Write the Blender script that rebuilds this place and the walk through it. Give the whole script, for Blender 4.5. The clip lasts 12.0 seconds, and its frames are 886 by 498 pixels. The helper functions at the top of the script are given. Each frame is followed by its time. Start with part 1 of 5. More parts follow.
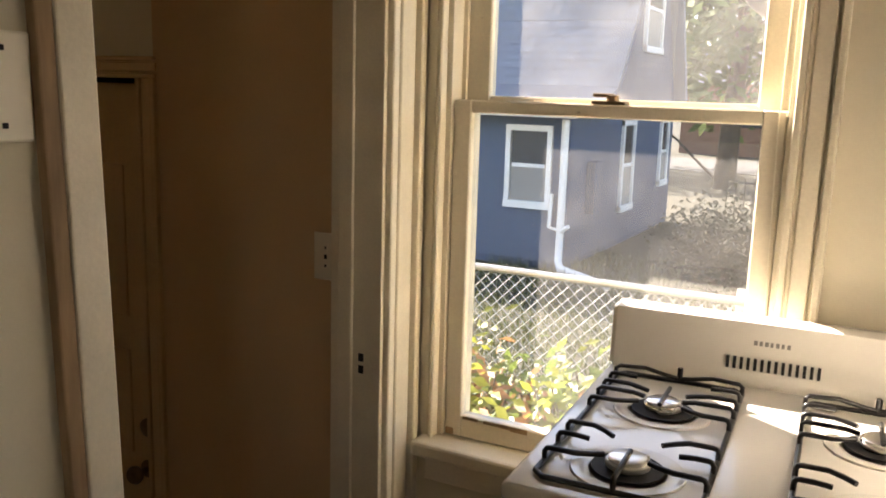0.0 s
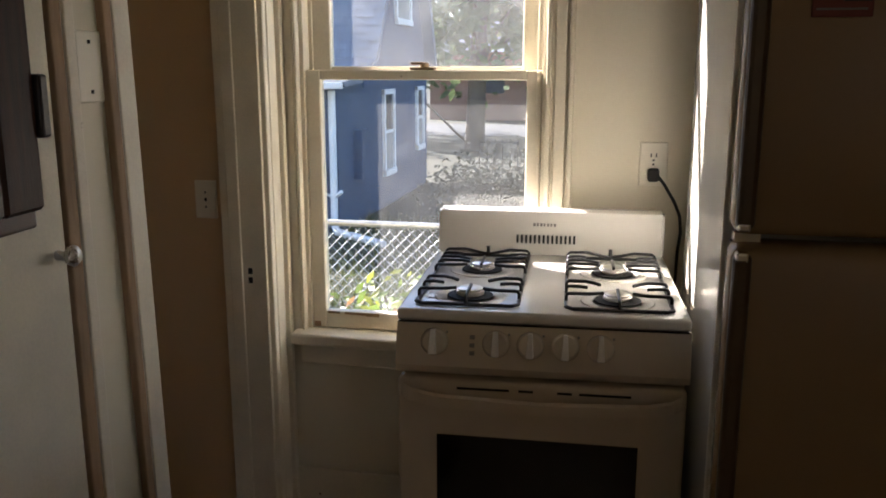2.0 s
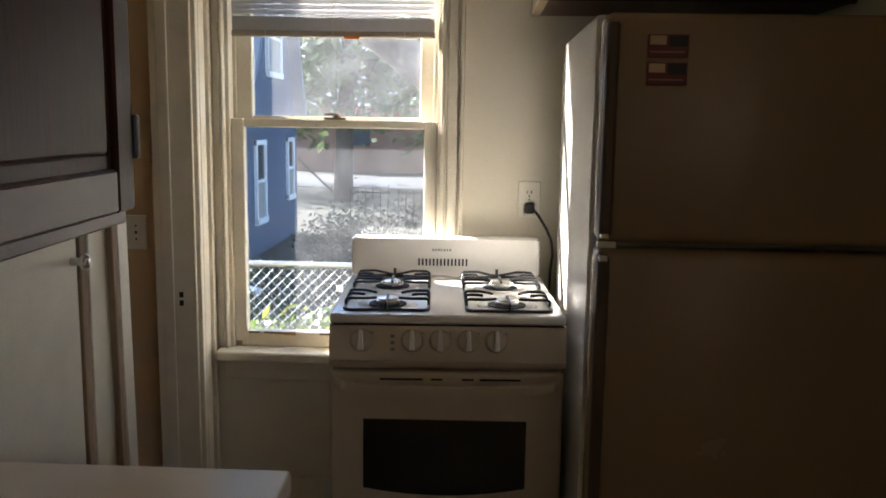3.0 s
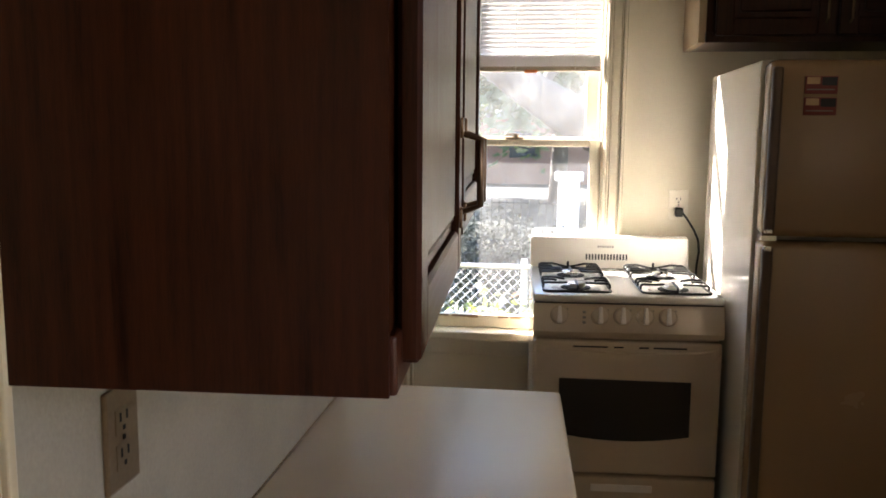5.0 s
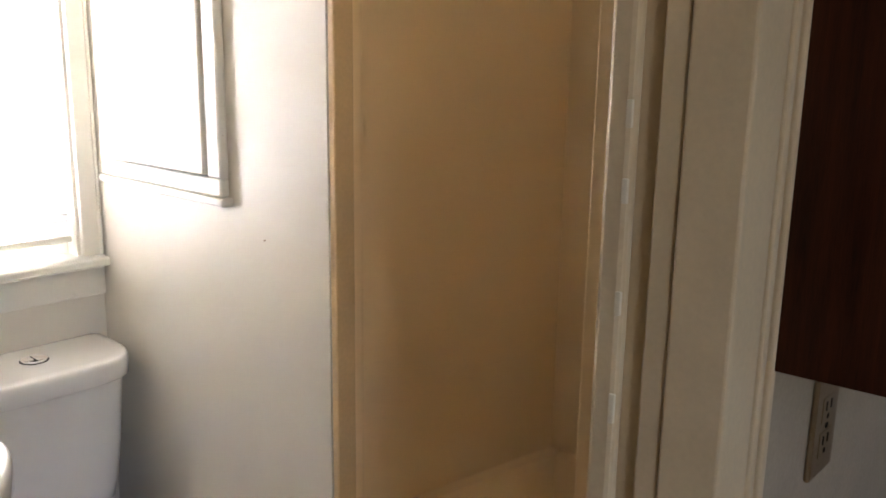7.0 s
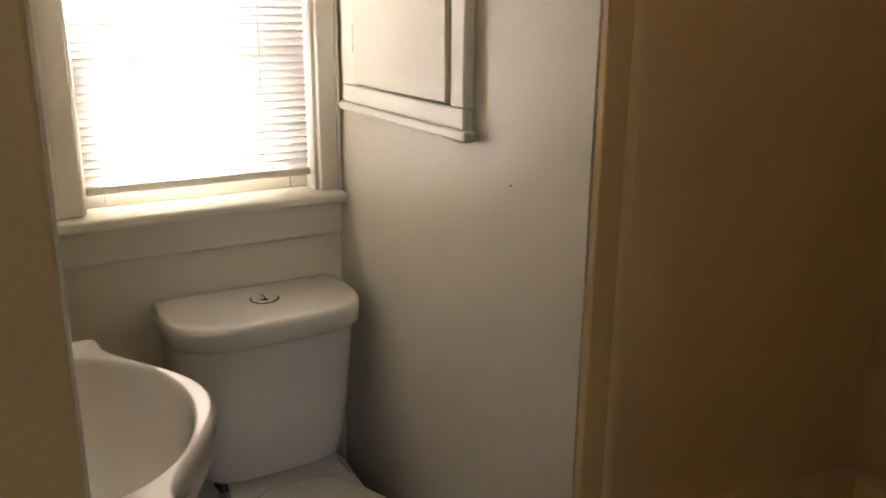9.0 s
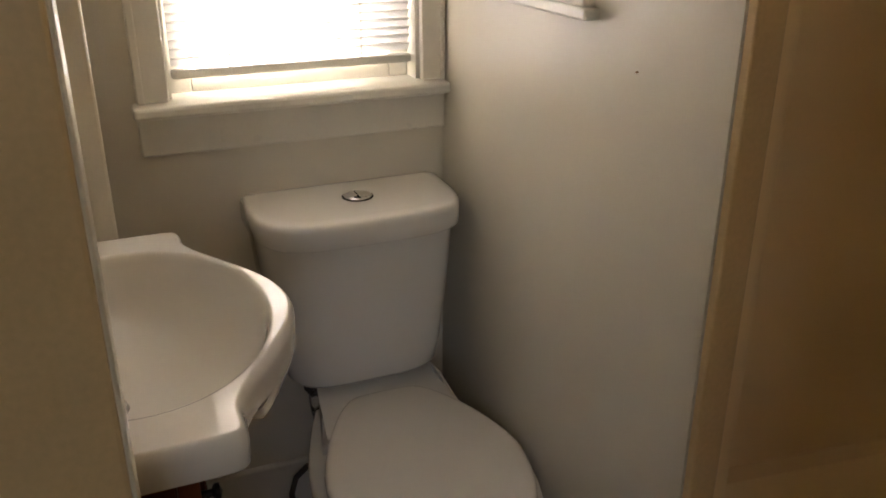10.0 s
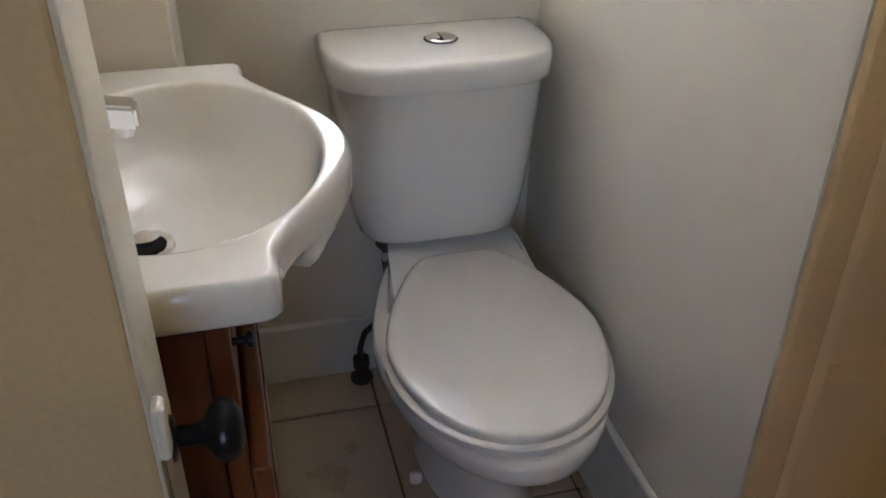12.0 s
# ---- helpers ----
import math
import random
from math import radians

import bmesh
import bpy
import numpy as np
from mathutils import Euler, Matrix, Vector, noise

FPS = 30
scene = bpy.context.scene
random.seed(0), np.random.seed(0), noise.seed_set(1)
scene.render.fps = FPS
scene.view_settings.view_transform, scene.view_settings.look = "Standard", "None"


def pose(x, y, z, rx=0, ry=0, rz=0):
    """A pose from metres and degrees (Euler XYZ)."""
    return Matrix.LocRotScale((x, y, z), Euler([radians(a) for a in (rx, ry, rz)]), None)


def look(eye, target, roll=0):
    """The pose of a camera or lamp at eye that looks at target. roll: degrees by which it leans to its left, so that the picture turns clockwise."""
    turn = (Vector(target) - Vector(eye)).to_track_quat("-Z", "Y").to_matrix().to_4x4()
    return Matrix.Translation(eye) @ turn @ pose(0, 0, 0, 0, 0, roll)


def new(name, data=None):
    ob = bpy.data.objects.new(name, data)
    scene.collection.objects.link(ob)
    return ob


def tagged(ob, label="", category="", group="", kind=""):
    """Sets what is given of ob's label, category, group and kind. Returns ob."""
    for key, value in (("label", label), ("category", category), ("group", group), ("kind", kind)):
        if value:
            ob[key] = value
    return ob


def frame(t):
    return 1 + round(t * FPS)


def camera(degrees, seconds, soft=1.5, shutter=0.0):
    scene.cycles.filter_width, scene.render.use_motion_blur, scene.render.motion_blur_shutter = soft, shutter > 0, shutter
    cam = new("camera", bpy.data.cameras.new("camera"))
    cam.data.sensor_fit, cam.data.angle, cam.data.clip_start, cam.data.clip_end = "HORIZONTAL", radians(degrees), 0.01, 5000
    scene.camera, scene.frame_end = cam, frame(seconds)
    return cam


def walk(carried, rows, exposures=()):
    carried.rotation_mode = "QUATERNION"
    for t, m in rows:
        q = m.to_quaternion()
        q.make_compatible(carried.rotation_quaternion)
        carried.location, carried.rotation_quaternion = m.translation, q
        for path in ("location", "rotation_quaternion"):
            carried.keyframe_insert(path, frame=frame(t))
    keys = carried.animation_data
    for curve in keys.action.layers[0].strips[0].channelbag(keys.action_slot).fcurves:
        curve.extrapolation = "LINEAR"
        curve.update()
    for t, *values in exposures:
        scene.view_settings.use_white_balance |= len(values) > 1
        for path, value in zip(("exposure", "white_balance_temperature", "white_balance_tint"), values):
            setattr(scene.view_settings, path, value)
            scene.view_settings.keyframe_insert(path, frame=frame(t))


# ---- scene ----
# ---------------------------------------------------------------- camera
cam = camera(55.0, 12.0, soft=1.8)
PATH = [
    (0, (0.441, -1.658, 1.391), (-0.477, 0.08, 1.024), 1.7),
    (0.5, (0.439, -1.785, 1.374), (-0.233, 0.067, 1.031), 2.2),
    (1, (0.524, -1.914, 1.404), (-0.002, -0.023, 1.019), -0.3),
    (1.5, (0.488, -2.119, 1.406), (-0.024, -0.231, 0.992), 0.2),
    (2, (0.467, -2.36, 1.382), (0.074, -0.444, 0.962), 0.0),
    (2.5, (0.459, -2.588, 1.37), (0.301, -0.627, 1.007), 2.0),
    (4.5, (0.109, -3.258, 1.395), (0.085, -1.272, 1.164), -0.0),
    (5, (0.081, -3.398, 1.403), (-0.174, -1.433, 1.127), 0.5),
    (5.5, (0.034, -3.553, 1.411), (-0.392, -1.622, 1.108), -0.2),
    (6, (0.015, -3.633, 1.425), (-0.687, -1.779, 1.164), 0.4),
    (6.5, (-0.099, -3.496, 1.458), (-1.128, -1.83, 1.048), 1.8),
    (7, (-0.115, -3.471, 1.447), (-1.421, -2.021, 1.012), 0.9),
    (7.2, (-0.116, -3.458, 1.444), (-1.467, -2.049, 1.01), 0.9),
    (8.8, (-0.294, -3.29, 1.395), (-1.942, -2.283, 0.875), 1.1),
    (9, (-0.341, -3.286, 1.391), (-1.994, -2.314, 0.822), 0.5),
    (9.5, (-0.436, -3.24, 1.364), (-2.11, -2.396, 0.667), -0.3),
    (10, (-0.462, -3.209, 1.337), (-2.162, -2.502, 0.555), 0.0),
    (10.5, (-0.494, -3.184, 1.333), (-2.239, -2.659, 0.508), -0.4),
    (11, (-0.508, -3.163, 1.315), (-2.252, -2.705, 0.452), -0.7),
    (11.5, (-0.517, -3.141, 1.287), (-2.209, -2.718, 0.308), -0.5),
    (12, (-0.538, -3.139, 1.266), (-2.18, -2.702, 0.212), 0.5),
]
EXPOSURE = [(0.0, 3.15, 7300, 19), (1.0, 2.65, 7000, 19), (2.5, 3.1, 5900, 16), (4.5, 3.5, 5800, 14), (5.0, 3.95, 6200, 17), (5.5, 4.3, 7100, 20), (6.0, 4.7, 7700, 20), (6.5, 4.5, 5100, 13), (7.2, 3.0, 6300, 19), (9.0, 2.05, 7100, 18), (10.5, 2.35, 6600, 18), (12.0, 2.95, 5500, 15)]
walk(cam, [(t, look(eye, target, roll)) for t, eye, target, roll in PATH], EXPOSURE)

# ---------------------------------------------------------------- world and sun
SUN_TRAVEL = Vector((0.742, -0.429, -0.515)).normalized()
world = bpy.data.worlds.new("sky")
scene.world = world
world.use_nodes = True
wn = world.node_tree.nodes
sky = wn.new("ShaderNodeTexSky")
sky.sky_type = "NISHITA"
sky.sun_disc = False
sky.sun_elevation = math.asin(-SUN_TRAVEL.z)
sky.sun_rotation = math.atan2(-SUN_TRAVEL.x, -SUN_TRAVEL.y)
world.node_tree.links.new(sky.outputs[0], wn["Background"].inputs[0])
wn["Background"].inputs[1].default_value = 0.09
sun = new("sun", bpy.data.lights.new("sun", "SUN"))
sun.data.energy, sun.data.angle, sun.data.color = 5.0, radians(0.6), (1.0, 0.93, 0.82)
sun.matrix_world = look((-8, 5, 6), Vector((-8, 5, 6)) + SUN_TRAVEL)


def opening_lamp(name, at, towards, wide, high, watts, tint):
    """An area lamp set in a wall opening in place of daylight."""
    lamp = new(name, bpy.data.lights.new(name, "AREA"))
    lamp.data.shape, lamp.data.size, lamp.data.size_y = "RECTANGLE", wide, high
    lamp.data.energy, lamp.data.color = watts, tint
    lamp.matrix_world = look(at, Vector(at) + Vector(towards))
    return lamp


# Unseen warm fill lamp in an added opening behind the camera.
opening_lamp("unseen_east_fill", (1.50, -3.85, 1.50), (-1, 0, 0), 0.9, 1.2, 0.56, (1.0, 0.66, 0.36))
# Stands in for sun and sky, narrowed like the sun's patch on the blind.
opening_lamp("bath_window_light", (-2.100, -2.930, 1.51), (1, 0, 0), 0.27, 0.96, 8.6, (0.97, 0.98, 1.0))

# ---------------------------------------------------------------- helpers
def material(name, base, rough=0.6, metal=0.0, vary=0.12, scale=6.0, fine=120.0, bump=0.0, coat=0.0, dark=None, island=0.0, stretch=(1, 1, 1), spec=0.5, chips=0.0):
    """A node material: base colour with large stains and fine grain, and a fine relief."""
    m = bpy.data.materials.new(name)
    m.use_nodes = True
    nt = m.node_tree
    b = nt.nodes["Principled BSDF"]
    co = nt.nodes.new("ShaderNodeTexCoord")
    mp = nt.nodes.new("ShaderNodeMapping")
    mp.inputs["Scale"].default_value = stretch
    nt.links.new(co.outputs["Object"], mp.inputs[0])
    n1, n2 = nt.nodes.new("ShaderNodeTexNoise"), nt.nodes.new("ShaderNodeTexNoise")
    n1.inputs["Scale"].default_value, n1.inputs["Detail"].default_value = scale, 5
    n2.inputs["Scale"].default_value, n2.inputs["Detail"].default_value = fine, 3
    for n in (n1, n2):
        nt.links.new(mp.outputs[0], n.inputs["Vector"])
    ramp = nt.nodes.new("ShaderNodeValToRGB")
    low = dark or tuple(c * (1 - vary) for c in base)
    ramp.color_ramp.elements[0].position, ramp.color_ramp.elements[1].position = 0.32, 0.66
    ramp.color_ramp.elements[0].color, ramp.color_ramp.elements[1].color = (*low, 1), (*base, 1)
    mixf = nt.nodes.new("ShaderNodeMath")
    mixf.operation = "MULTIPLY_ADD"
    mixf.inputs[1].default_value = 0.65
    half = nt.nodes.new("ShaderNodeMath")
    half.operation = "MULTIPLY"
    half.inputs[1].default_value = 0.35
    nt.links.new(n2.outputs[0], half.inputs[0])
    nt.links.new(n1.outputs[0], mixf.inputs[0])
    nt.links.new(half.outputs[0], mixf.inputs[2])
    nt.links.new(mixf.outputs[0], ramp.inputs[0])
    out = ramp.outputs[0]
    if island:
        info = nt.nodes.new("ShaderNodeObjectInfo")
        geo = nt.nodes.new("ShaderNodeNewGeometry")
        add = nt.nodes.new("ShaderNodeMath")
        nt.links.new(info.outputs["Random"], add.inputs[0])
        nt.links.new(geo.outputs["Random Per Island"], add.inputs[1])
        rng = nt.nodes.new("ShaderNodeMapRange")
        rng.inputs[2].default_value = 2.0
        rng.inputs[3].default_value, rng.inputs[4].default_value = 1 - island, 1 + island
        nt.links.new(add.outputs[0], rng.inputs[0])
        hsv = nt.nodes.new("ShaderNodeHueSaturation")
        nt.links.new(rng.outputs[0], hsv.inputs["Value"])
        nt.links.new(out, hsv.inputs["Color"])
        out = hsv.outputs[0]
    if chips:
        nc = nt.nodes.new("ShaderNodeTexNoise")
        nc.inputs["Scale"].default_value, nc.inputs["Detail"].default_value = 26.0, 8
        nt.links.new(co.outputs["Object"], nc.inputs["Vector"])
        edge = nt.nodes.new("ShaderNodeMapRange")
        edge.inputs[1].default_value, edge.inputs[2].default_value = chips, chips + 0.025
        nt.links.new(nc.outputs[0], edge.inputs[0])
        mx = nt.nodes.new("ShaderNodeMix")
        mx.data_type = "RGBA"
        mx.inputs[7].default_value = (0.20, 0.13, 0.07, 1)
        nt.links.new(edge.outputs[0], mx.inputs[0])
        nt.links.new(out, mx.inputs[6])
        out = mx.outputs[2]
    nt.links.new(out, b.inputs["Base Color"])
    rr = nt.nodes.new("ShaderNodeMapRange")
    rr.inputs[3].default_value, rr.inputs[4].default_value = max(rough - 0.08, 0.02), min(rough + 0.08, 1)
    nt.links.new(n1.outputs[0], rr.inputs[0])
    nt.links.new(rr.outputs[0], b.inputs["Roughness"])
    b.inputs["Metallic"].default_value = metal
    b.inputs["Coat Weight"].default_value = coat
    b.inputs["Specular IOR Level"].default_value = spec
    if bump:
        bp = nt.nodes.new("ShaderNodeBump")
        bp.inputs["Strength"].default_value, bp.inputs["Distance"].default_value = bump, 0.004
        nt.links.new(mixf.outputs[0], bp.inputs["Height"])
        nt.links.new(bp.outputs[0], b.inputs["Normal"])
    return m


def glass_material(name, tint, gloss, dust, dust_scale=9.0):
    m = bpy.data.materials.new(name)
    m.use_nodes = True
    nt = m.node_tree
    nt.nodes.remove(nt.nodes["Principled BSDF"])
    clear, shine, haze = (nt.nodes.new("ShaderNodeBsdf" + k) for k in ("Transparent", "Glossy", "Translucent"))
    clear.inputs[0].default_value = (*tint, 1)
    shine.inputs["Roughness"].default_value = 0.03
    haze.inputs[0].default_value = (0.8, 0.8, 0.78, 1)
    a, b = nt.nodes.new("ShaderNodeMixShader"), nt.nodes.new("ShaderNodeMixShader")
    a.inputs[0].default_value = gloss
    co, n = nt.nodes.new("ShaderNodeTexCoord"), nt.nodes.new("ShaderNodeTexNoise")
    n.inputs["Scale"].default_value, n.inputs["Detail"].default_value = dust_scale, 6
    nt.links.new(co.outputs["Object"], n.inputs["Vector"])
    r = nt.nodes.new("ShaderNodeMapRange")
    r.inputs[1].default_value, r.inputs[2].default_value = 0.3, 0.75
    r.inputs[3].default_value, r.inputs[4].default_value = dust * 0.4, dust
    nt.links.new(n.outputs[0], r.inputs[0])
    speck = nt.nodes.new("ShaderNodeTexNoise")
    speck.inputs["Scale"].default_value, speck.inputs["Detail"].default_value = 320.0, 1
    nt.links.new(co.outputs["Object"], speck.inputs["Vector"])
    dots = nt.nodes.new("ShaderNodeMapRange")
    dots.inputs[1].default_value, dots.inputs[2].default_value = 0.69, 0.76
    dots.inputs[3].default_value, dots.inputs[4].default_value = 0.0, dust * 2.5
    nt.links.new(speck.outputs[0], dots.inputs[0])
    both = nt.nodes.new("ShaderNodeMath")
    nt.links.new(r.outputs[0], both.inputs[0])
    nt.links.new(dots.outputs[0], both.inputs[1])
    nt.links.new(both.outputs[0], b.inputs[0])
    nt.links.new(clear.outputs[0], a.inputs[1])
    nt.links.new(shine.outputs[0], a.inputs[2])
    nt.links.new(a.outputs[0], b.inputs[1])
    nt.links.new(haze.outputs[0], b.inputs[2])
    nt.links.new(b.outputs[0], nt.nodes["Material Output"].inputs[0])
    return m


def translucent_material(name, base, amount, rough=0.5):
    m = material(name, base, rough, vary=0.06)
    nt = m.node_tree
    t, mix = nt.nodes.new("ShaderNodeBsdfTranslucent"), nt.nodes.new("ShaderNodeMixShader")
    t.inputs[0].default_value = (*base, 1)
    mix.inputs[0].default_value = amount
    nt.links.new(nt.nodes["Principled BSDF"].outputs[0], mix.inputs[1])
    nt.links.new(t.outputs[0], mix.inputs[2])
    nt.links.new(mix.outputs[0], nt.nodes["Material Output"].inputs[0])
    return m


ORIGIN = {}


def thing(name, at, label, category, group="", kind=""):
    """An Empty at the base of a thing."""
    ob = new(name)
    ob.empty_display_size = 0.05
    ob.location = at
    ORIGIN[ob.name] = Vector(at)
    return tagged(ob, label, category, group, kind)


def link_mesh(name, bm, mat_, smooth=False):
    me = bpy.data.meshes.new(name)
    bmesh.ops.recalc_face_normals(bm, faces=bm.faces)
    bm.to_mesh(me)
    bm.free()
    me.materials.append(mat_)
    if smooth:
        for p in me.polygons:
            p.use_smooth = True
        me.set_sharp_from_angle(angle=radians(smooth))
    return new(name, me)


def part(name, bm, mat_, parent, label="", smooth=False):
    """Links a bmesh, made in world metres, as one mesh under a thing or a part."""
    o = ORIGIN[parent.name]
    bmesh.ops.translate(bm, verts=bm.verts, vec=-o)
    ob = link_mesh(name, bm, mat_, smooth)
    ob.parent = parent
    ORIGIN[ob.name] = o
    if label:
        tagged(ob, label)
    return ob


def solo(name, bm, mat_, label, category, group="", kind="", smooth=False):
    """A thing of one mesh; its origin is at its base."""
    lo = Vector([min(v.co[i] for v in bm.verts) for i in range(3)])
    hi = Vector([max(v.co[i] for v in bm.verts) for i in range(3)])
    base = Vector(((lo.x + hi.x) / 2, (lo.y + hi.y) / 2, lo.z))
    bmesh.ops.translate(bm, verts=bm.verts, vec=-base)
    ob = link_mesh(name, bm, mat_, smooth)
    ob.location = base
    ORIGIN[ob.name] = base
    return tagged(ob, label, category, group, kind)


def box(x0, x1, y0, y1, z0, z1, bevel=0.0, bm=None, seg=2):
    """A box, its edges rounded by bevel; added to bm if given."""
    one = bmesh.new()
    vs = [one.verts.new((x, y, z)) for x in (x0, x1) for y in (y0, y1) for z in (z0, z1)]
    for f in ((0, 1, 3, 2), (4, 6, 7, 5), (0, 4, 5, 1), (2, 3, 7, 6), (0, 2, 6, 4), (1, 5, 7, 3)):
        one.faces.new([vs[i] for i in f])
    if bevel:
        bmesh.ops.bevel(one, geom=one.edges[:], offset=bevel, segments=seg, affect="EDGES", profile=0.5)
    if bm is None:
        return one
    join(bm, one)
    return bm


def join(bm, other):
    me = bpy.data.meshes.new("tmp")
    other.to_mesh(me)
    other.free()
    bm.from_mesh(me)
    bpy.data.meshes.remove(me)
    return bm


def loft(rings, cap=True, bm=None, closed=True):
    """A skin over rings of points, each ring with the same number."""
    bm = bm or bmesh.new()
    rows = [[bm.verts.new(p) for p in r] for r in rings]
    n = len(rows[0])
    for a, b in zip(rows, rows[1:]):
        for i in range(n if closed else n - 1):
            bm.faces.new((a[i], a[(i + 1) % n], b[(i + 1) % n], b[i]))
    if cap and closed:
        bm.faces.new(rows[0])
        bm.faces.new(rows[-1])
    return bm


def ring(cx, cy, z, rx, ry, n=24, power=2.0):
    out = []
    for i in range(n):
        a = 2 * math.pi * i / n
        c, s = math.cos(a), math.sin(a)
        out.append((cx + rx * math.copysign(abs(c) ** (2 / power), c), cy + ry * math.copysign(abs(s) ** (2 / power), s), z))
    return out


def lathe(profile, centre, axis="z", n=20, bm=None):
    """Profile: rows of radius and distance along the axis."""
    rings = []
    for r, h in profile:
        pts = []
        for i in range(n):
            a = 2 * math.pi * i / n
            u, v = r * math.cos(a), r * math.sin(a)
            pts.append(Vector({"z": (u, v, h), "y": (u, h, v), "x": (h, u, v)}[axis]) + Vector(centre))
        rings.append(pts)
    return loft(rings, bm=bm)


def rod(points, radius, n=8, bm=None):
    """A round bar along points."""
    pts = [Vector(p) for p in points]
    rings = []
    for i, p in enumerate(pts):
        d = (pts[min(i + 1, len(pts) - 1)] - pts[max(i - 1, 0)]).normalized()
        u = d.orthogonal().normalized() if i == 0 else (u - d * u.dot(d)).normalized()
        v = d.cross(u)
        rings.append([p + radius * (math.cos(2 * math.pi * k / n) * u + math.sin(2 * math.pi * k / n) * v) for k in range(n)])
    return loft(rings, bm=bm)


def extrude_profile(profile, axis, lo, hi):
    """A moulding: a closed profile of (u, v) swept straight along an axis."""
    order = {"x": lambda u, v, w: (w, u, v), "y": lambda u, v, w: (u, w, v), "z": lambda u, v, w: (u, v, w)}[axis]
    return loft([[order(u, v, w) for u, v in profile] for w in (lo, hi)])


def wall(name, axis, at0, at1, lo, hi, z0, z1, holes, mat_, label):
    """A wall along an axis with thickness at0..at1, and holes of (lo, hi, z0, z1)."""
    cuts = sorted({lo, hi, *(v for h in holes for v in h[:2])})
    bm = bmesh.new()
    for a, b in zip(cuts, cuts[1:]):
        spans, z = [], z0
        for h in sorted((h for h in holes if h[0] <= a and h[1] >= b), key=lambda h: h[2]):
            if h[2] > z:
                spans.append((z, h[2]))
            z = h[3]
        if z < z1:
            spans.append((z, z1))
        for s, e in spans:
            if axis == "x":
                box(a, b, at0, at1, s, e, bm=bm)
            else:
                box(at0, at1, a, b, s, e, bm=bm)
    return solo(name, bm, mat_, label, "wall", kind="structure")


# ---------------------------------------------------------------- materials
M_WALL = material("cream_wall_paint", (0.73, 0.67, 0.52), 0.55, vary=0.07, scale=3, fine=260, bump=0.12)
# Tan lifted and warmed: the entry's missing light is in this colour.
M_TANWALL = material("warm_lit_tan_wall_paint", (0.66, 0.46, 0.26), 0.6, vary=0.10, scale=3, fine=260, bump=0.12)
M_CEIL = material("ceiling_paint", (0.75, 0.73, 0.68), 0.8, vary=0.05, bump=0.1)
M_TRIM = material("old_white_trim_paint", (0.77, 0.70, 0.55), 0.38, vary=0.16, scale=9, fine=180, bump=0.25, chips=0.735)
# Trim paint copy with the warm room light mixed into its yellow.
M_CASING = material("warm_lit_trim_paint", (0.68, 0.55, 0.35), 0.36, vary=0.14, scale=9, fine=180, bump=0.22, chips=0.735)
M_BATHTRIM = material("white_bath_trim_paint", (0.78, 0.74, 0.64), 0.30, vary=0.07, scale=9, fine=180, bump=0.12, chips=0.77)
M_WORN = material("bare_worn_wood_edge", (0.40, 0.26, 0.14), 0.7, vary=0.5, scale=14, fine=90, bump=0.3, stretch=(1, 1, 0.15))
M_SURROUND = material("almond_shower_surround", (0.87, 0.67, 0.39), 0.32, vary=0.06, scale=2, fine=200, bump=0.03)
M_BATHWALL = material("white_bath_wall_paint", (0.75, 0.69, 0.57), 0.36, vary=0.06, scale=3, fine=260, bump=0.12)
# Cream turned tan: warm kitchen light is put into this colour.
M_DOORTAN = material("warm_lit_cream_door_paint", (0.74, 0.53, 0.27), 0.34, vary=0.18, scale=4, fine=150, bump=0.1)
M_WOOD = material("dark_stained_oak", (0.050, 0.0125, 0.0045), 0.34, dark=(0.012, 0.0032, 0.0014), scale=7, fine=70, bump=0.12, stretch=(14, 14, 0.7), spec=0.20)
M_WOODY = material("dark_stained_oak_frame", (0.075, 0.020, 0.008), 0.33, dark=(0.028, 0.007, 0.003), scale=7, fine=70, bump=0.12, stretch=(14, 0.8, 14))
# Lit copy of the cabinet wood, for the side towards the window.
M_LITSIDE = material("window_lit_cabinet_side", (0.42, 0.32, 0.20), 0.8, vary=0.2)
M_COUNTER = material("cream_laminate", (0.66, 0.55, 0.40), 0.3, vary=0.06, scale=5, fine=400)
M_FLOOR = material("brown_vinyl_floor", (0.30, 0.22, 0.14), 0.45, vary=0.2, scale=4)
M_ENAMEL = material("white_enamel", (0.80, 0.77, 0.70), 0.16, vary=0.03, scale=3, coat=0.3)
# Shaded copy of the white enamel for the stove's front and body.
M_ENAMEL_SHADE = material("shaded_white_enamel", (0.60, 0.51, 0.38), 0.18, vary=0.04, scale=3, coat=0.3)
M_BRONZE = material("aged_bronze", (0.20, 0.12, 0.07), 0.3, metal=0.8, vary=0.3)
M_KNOB = material("white_plastic_knob", (0.86, 0.84, 0.79), 0.30, vary=0.02)
M_KNOBSKIRT = material("cream_plastic_knob_skirt", (0.64, 0.56, 0.44), 0.22, vary=0.03)
M_BLACK = material("black_grate_enamel", (0.012, 0.012, 0.013), 0.32, vary=0.3)
M_DARKGLASS = material("dark_oven_glass", (0.012, 0.010, 0.009), 0.08, vary=0.2, spec=0.6)
M_SLOT = material("dark_recess", (0.01, 0.01, 0.01), 0.8)
M_ALU = material("brushed_aluminium", (0.72, 0.70, 0.66), 0.28, metal=1.0, vary=0.1, fine=300)
M_CHROME = material("chrome", (0.85, 0.85, 0.85), 0.08, metal=1.0, vary=0.03)
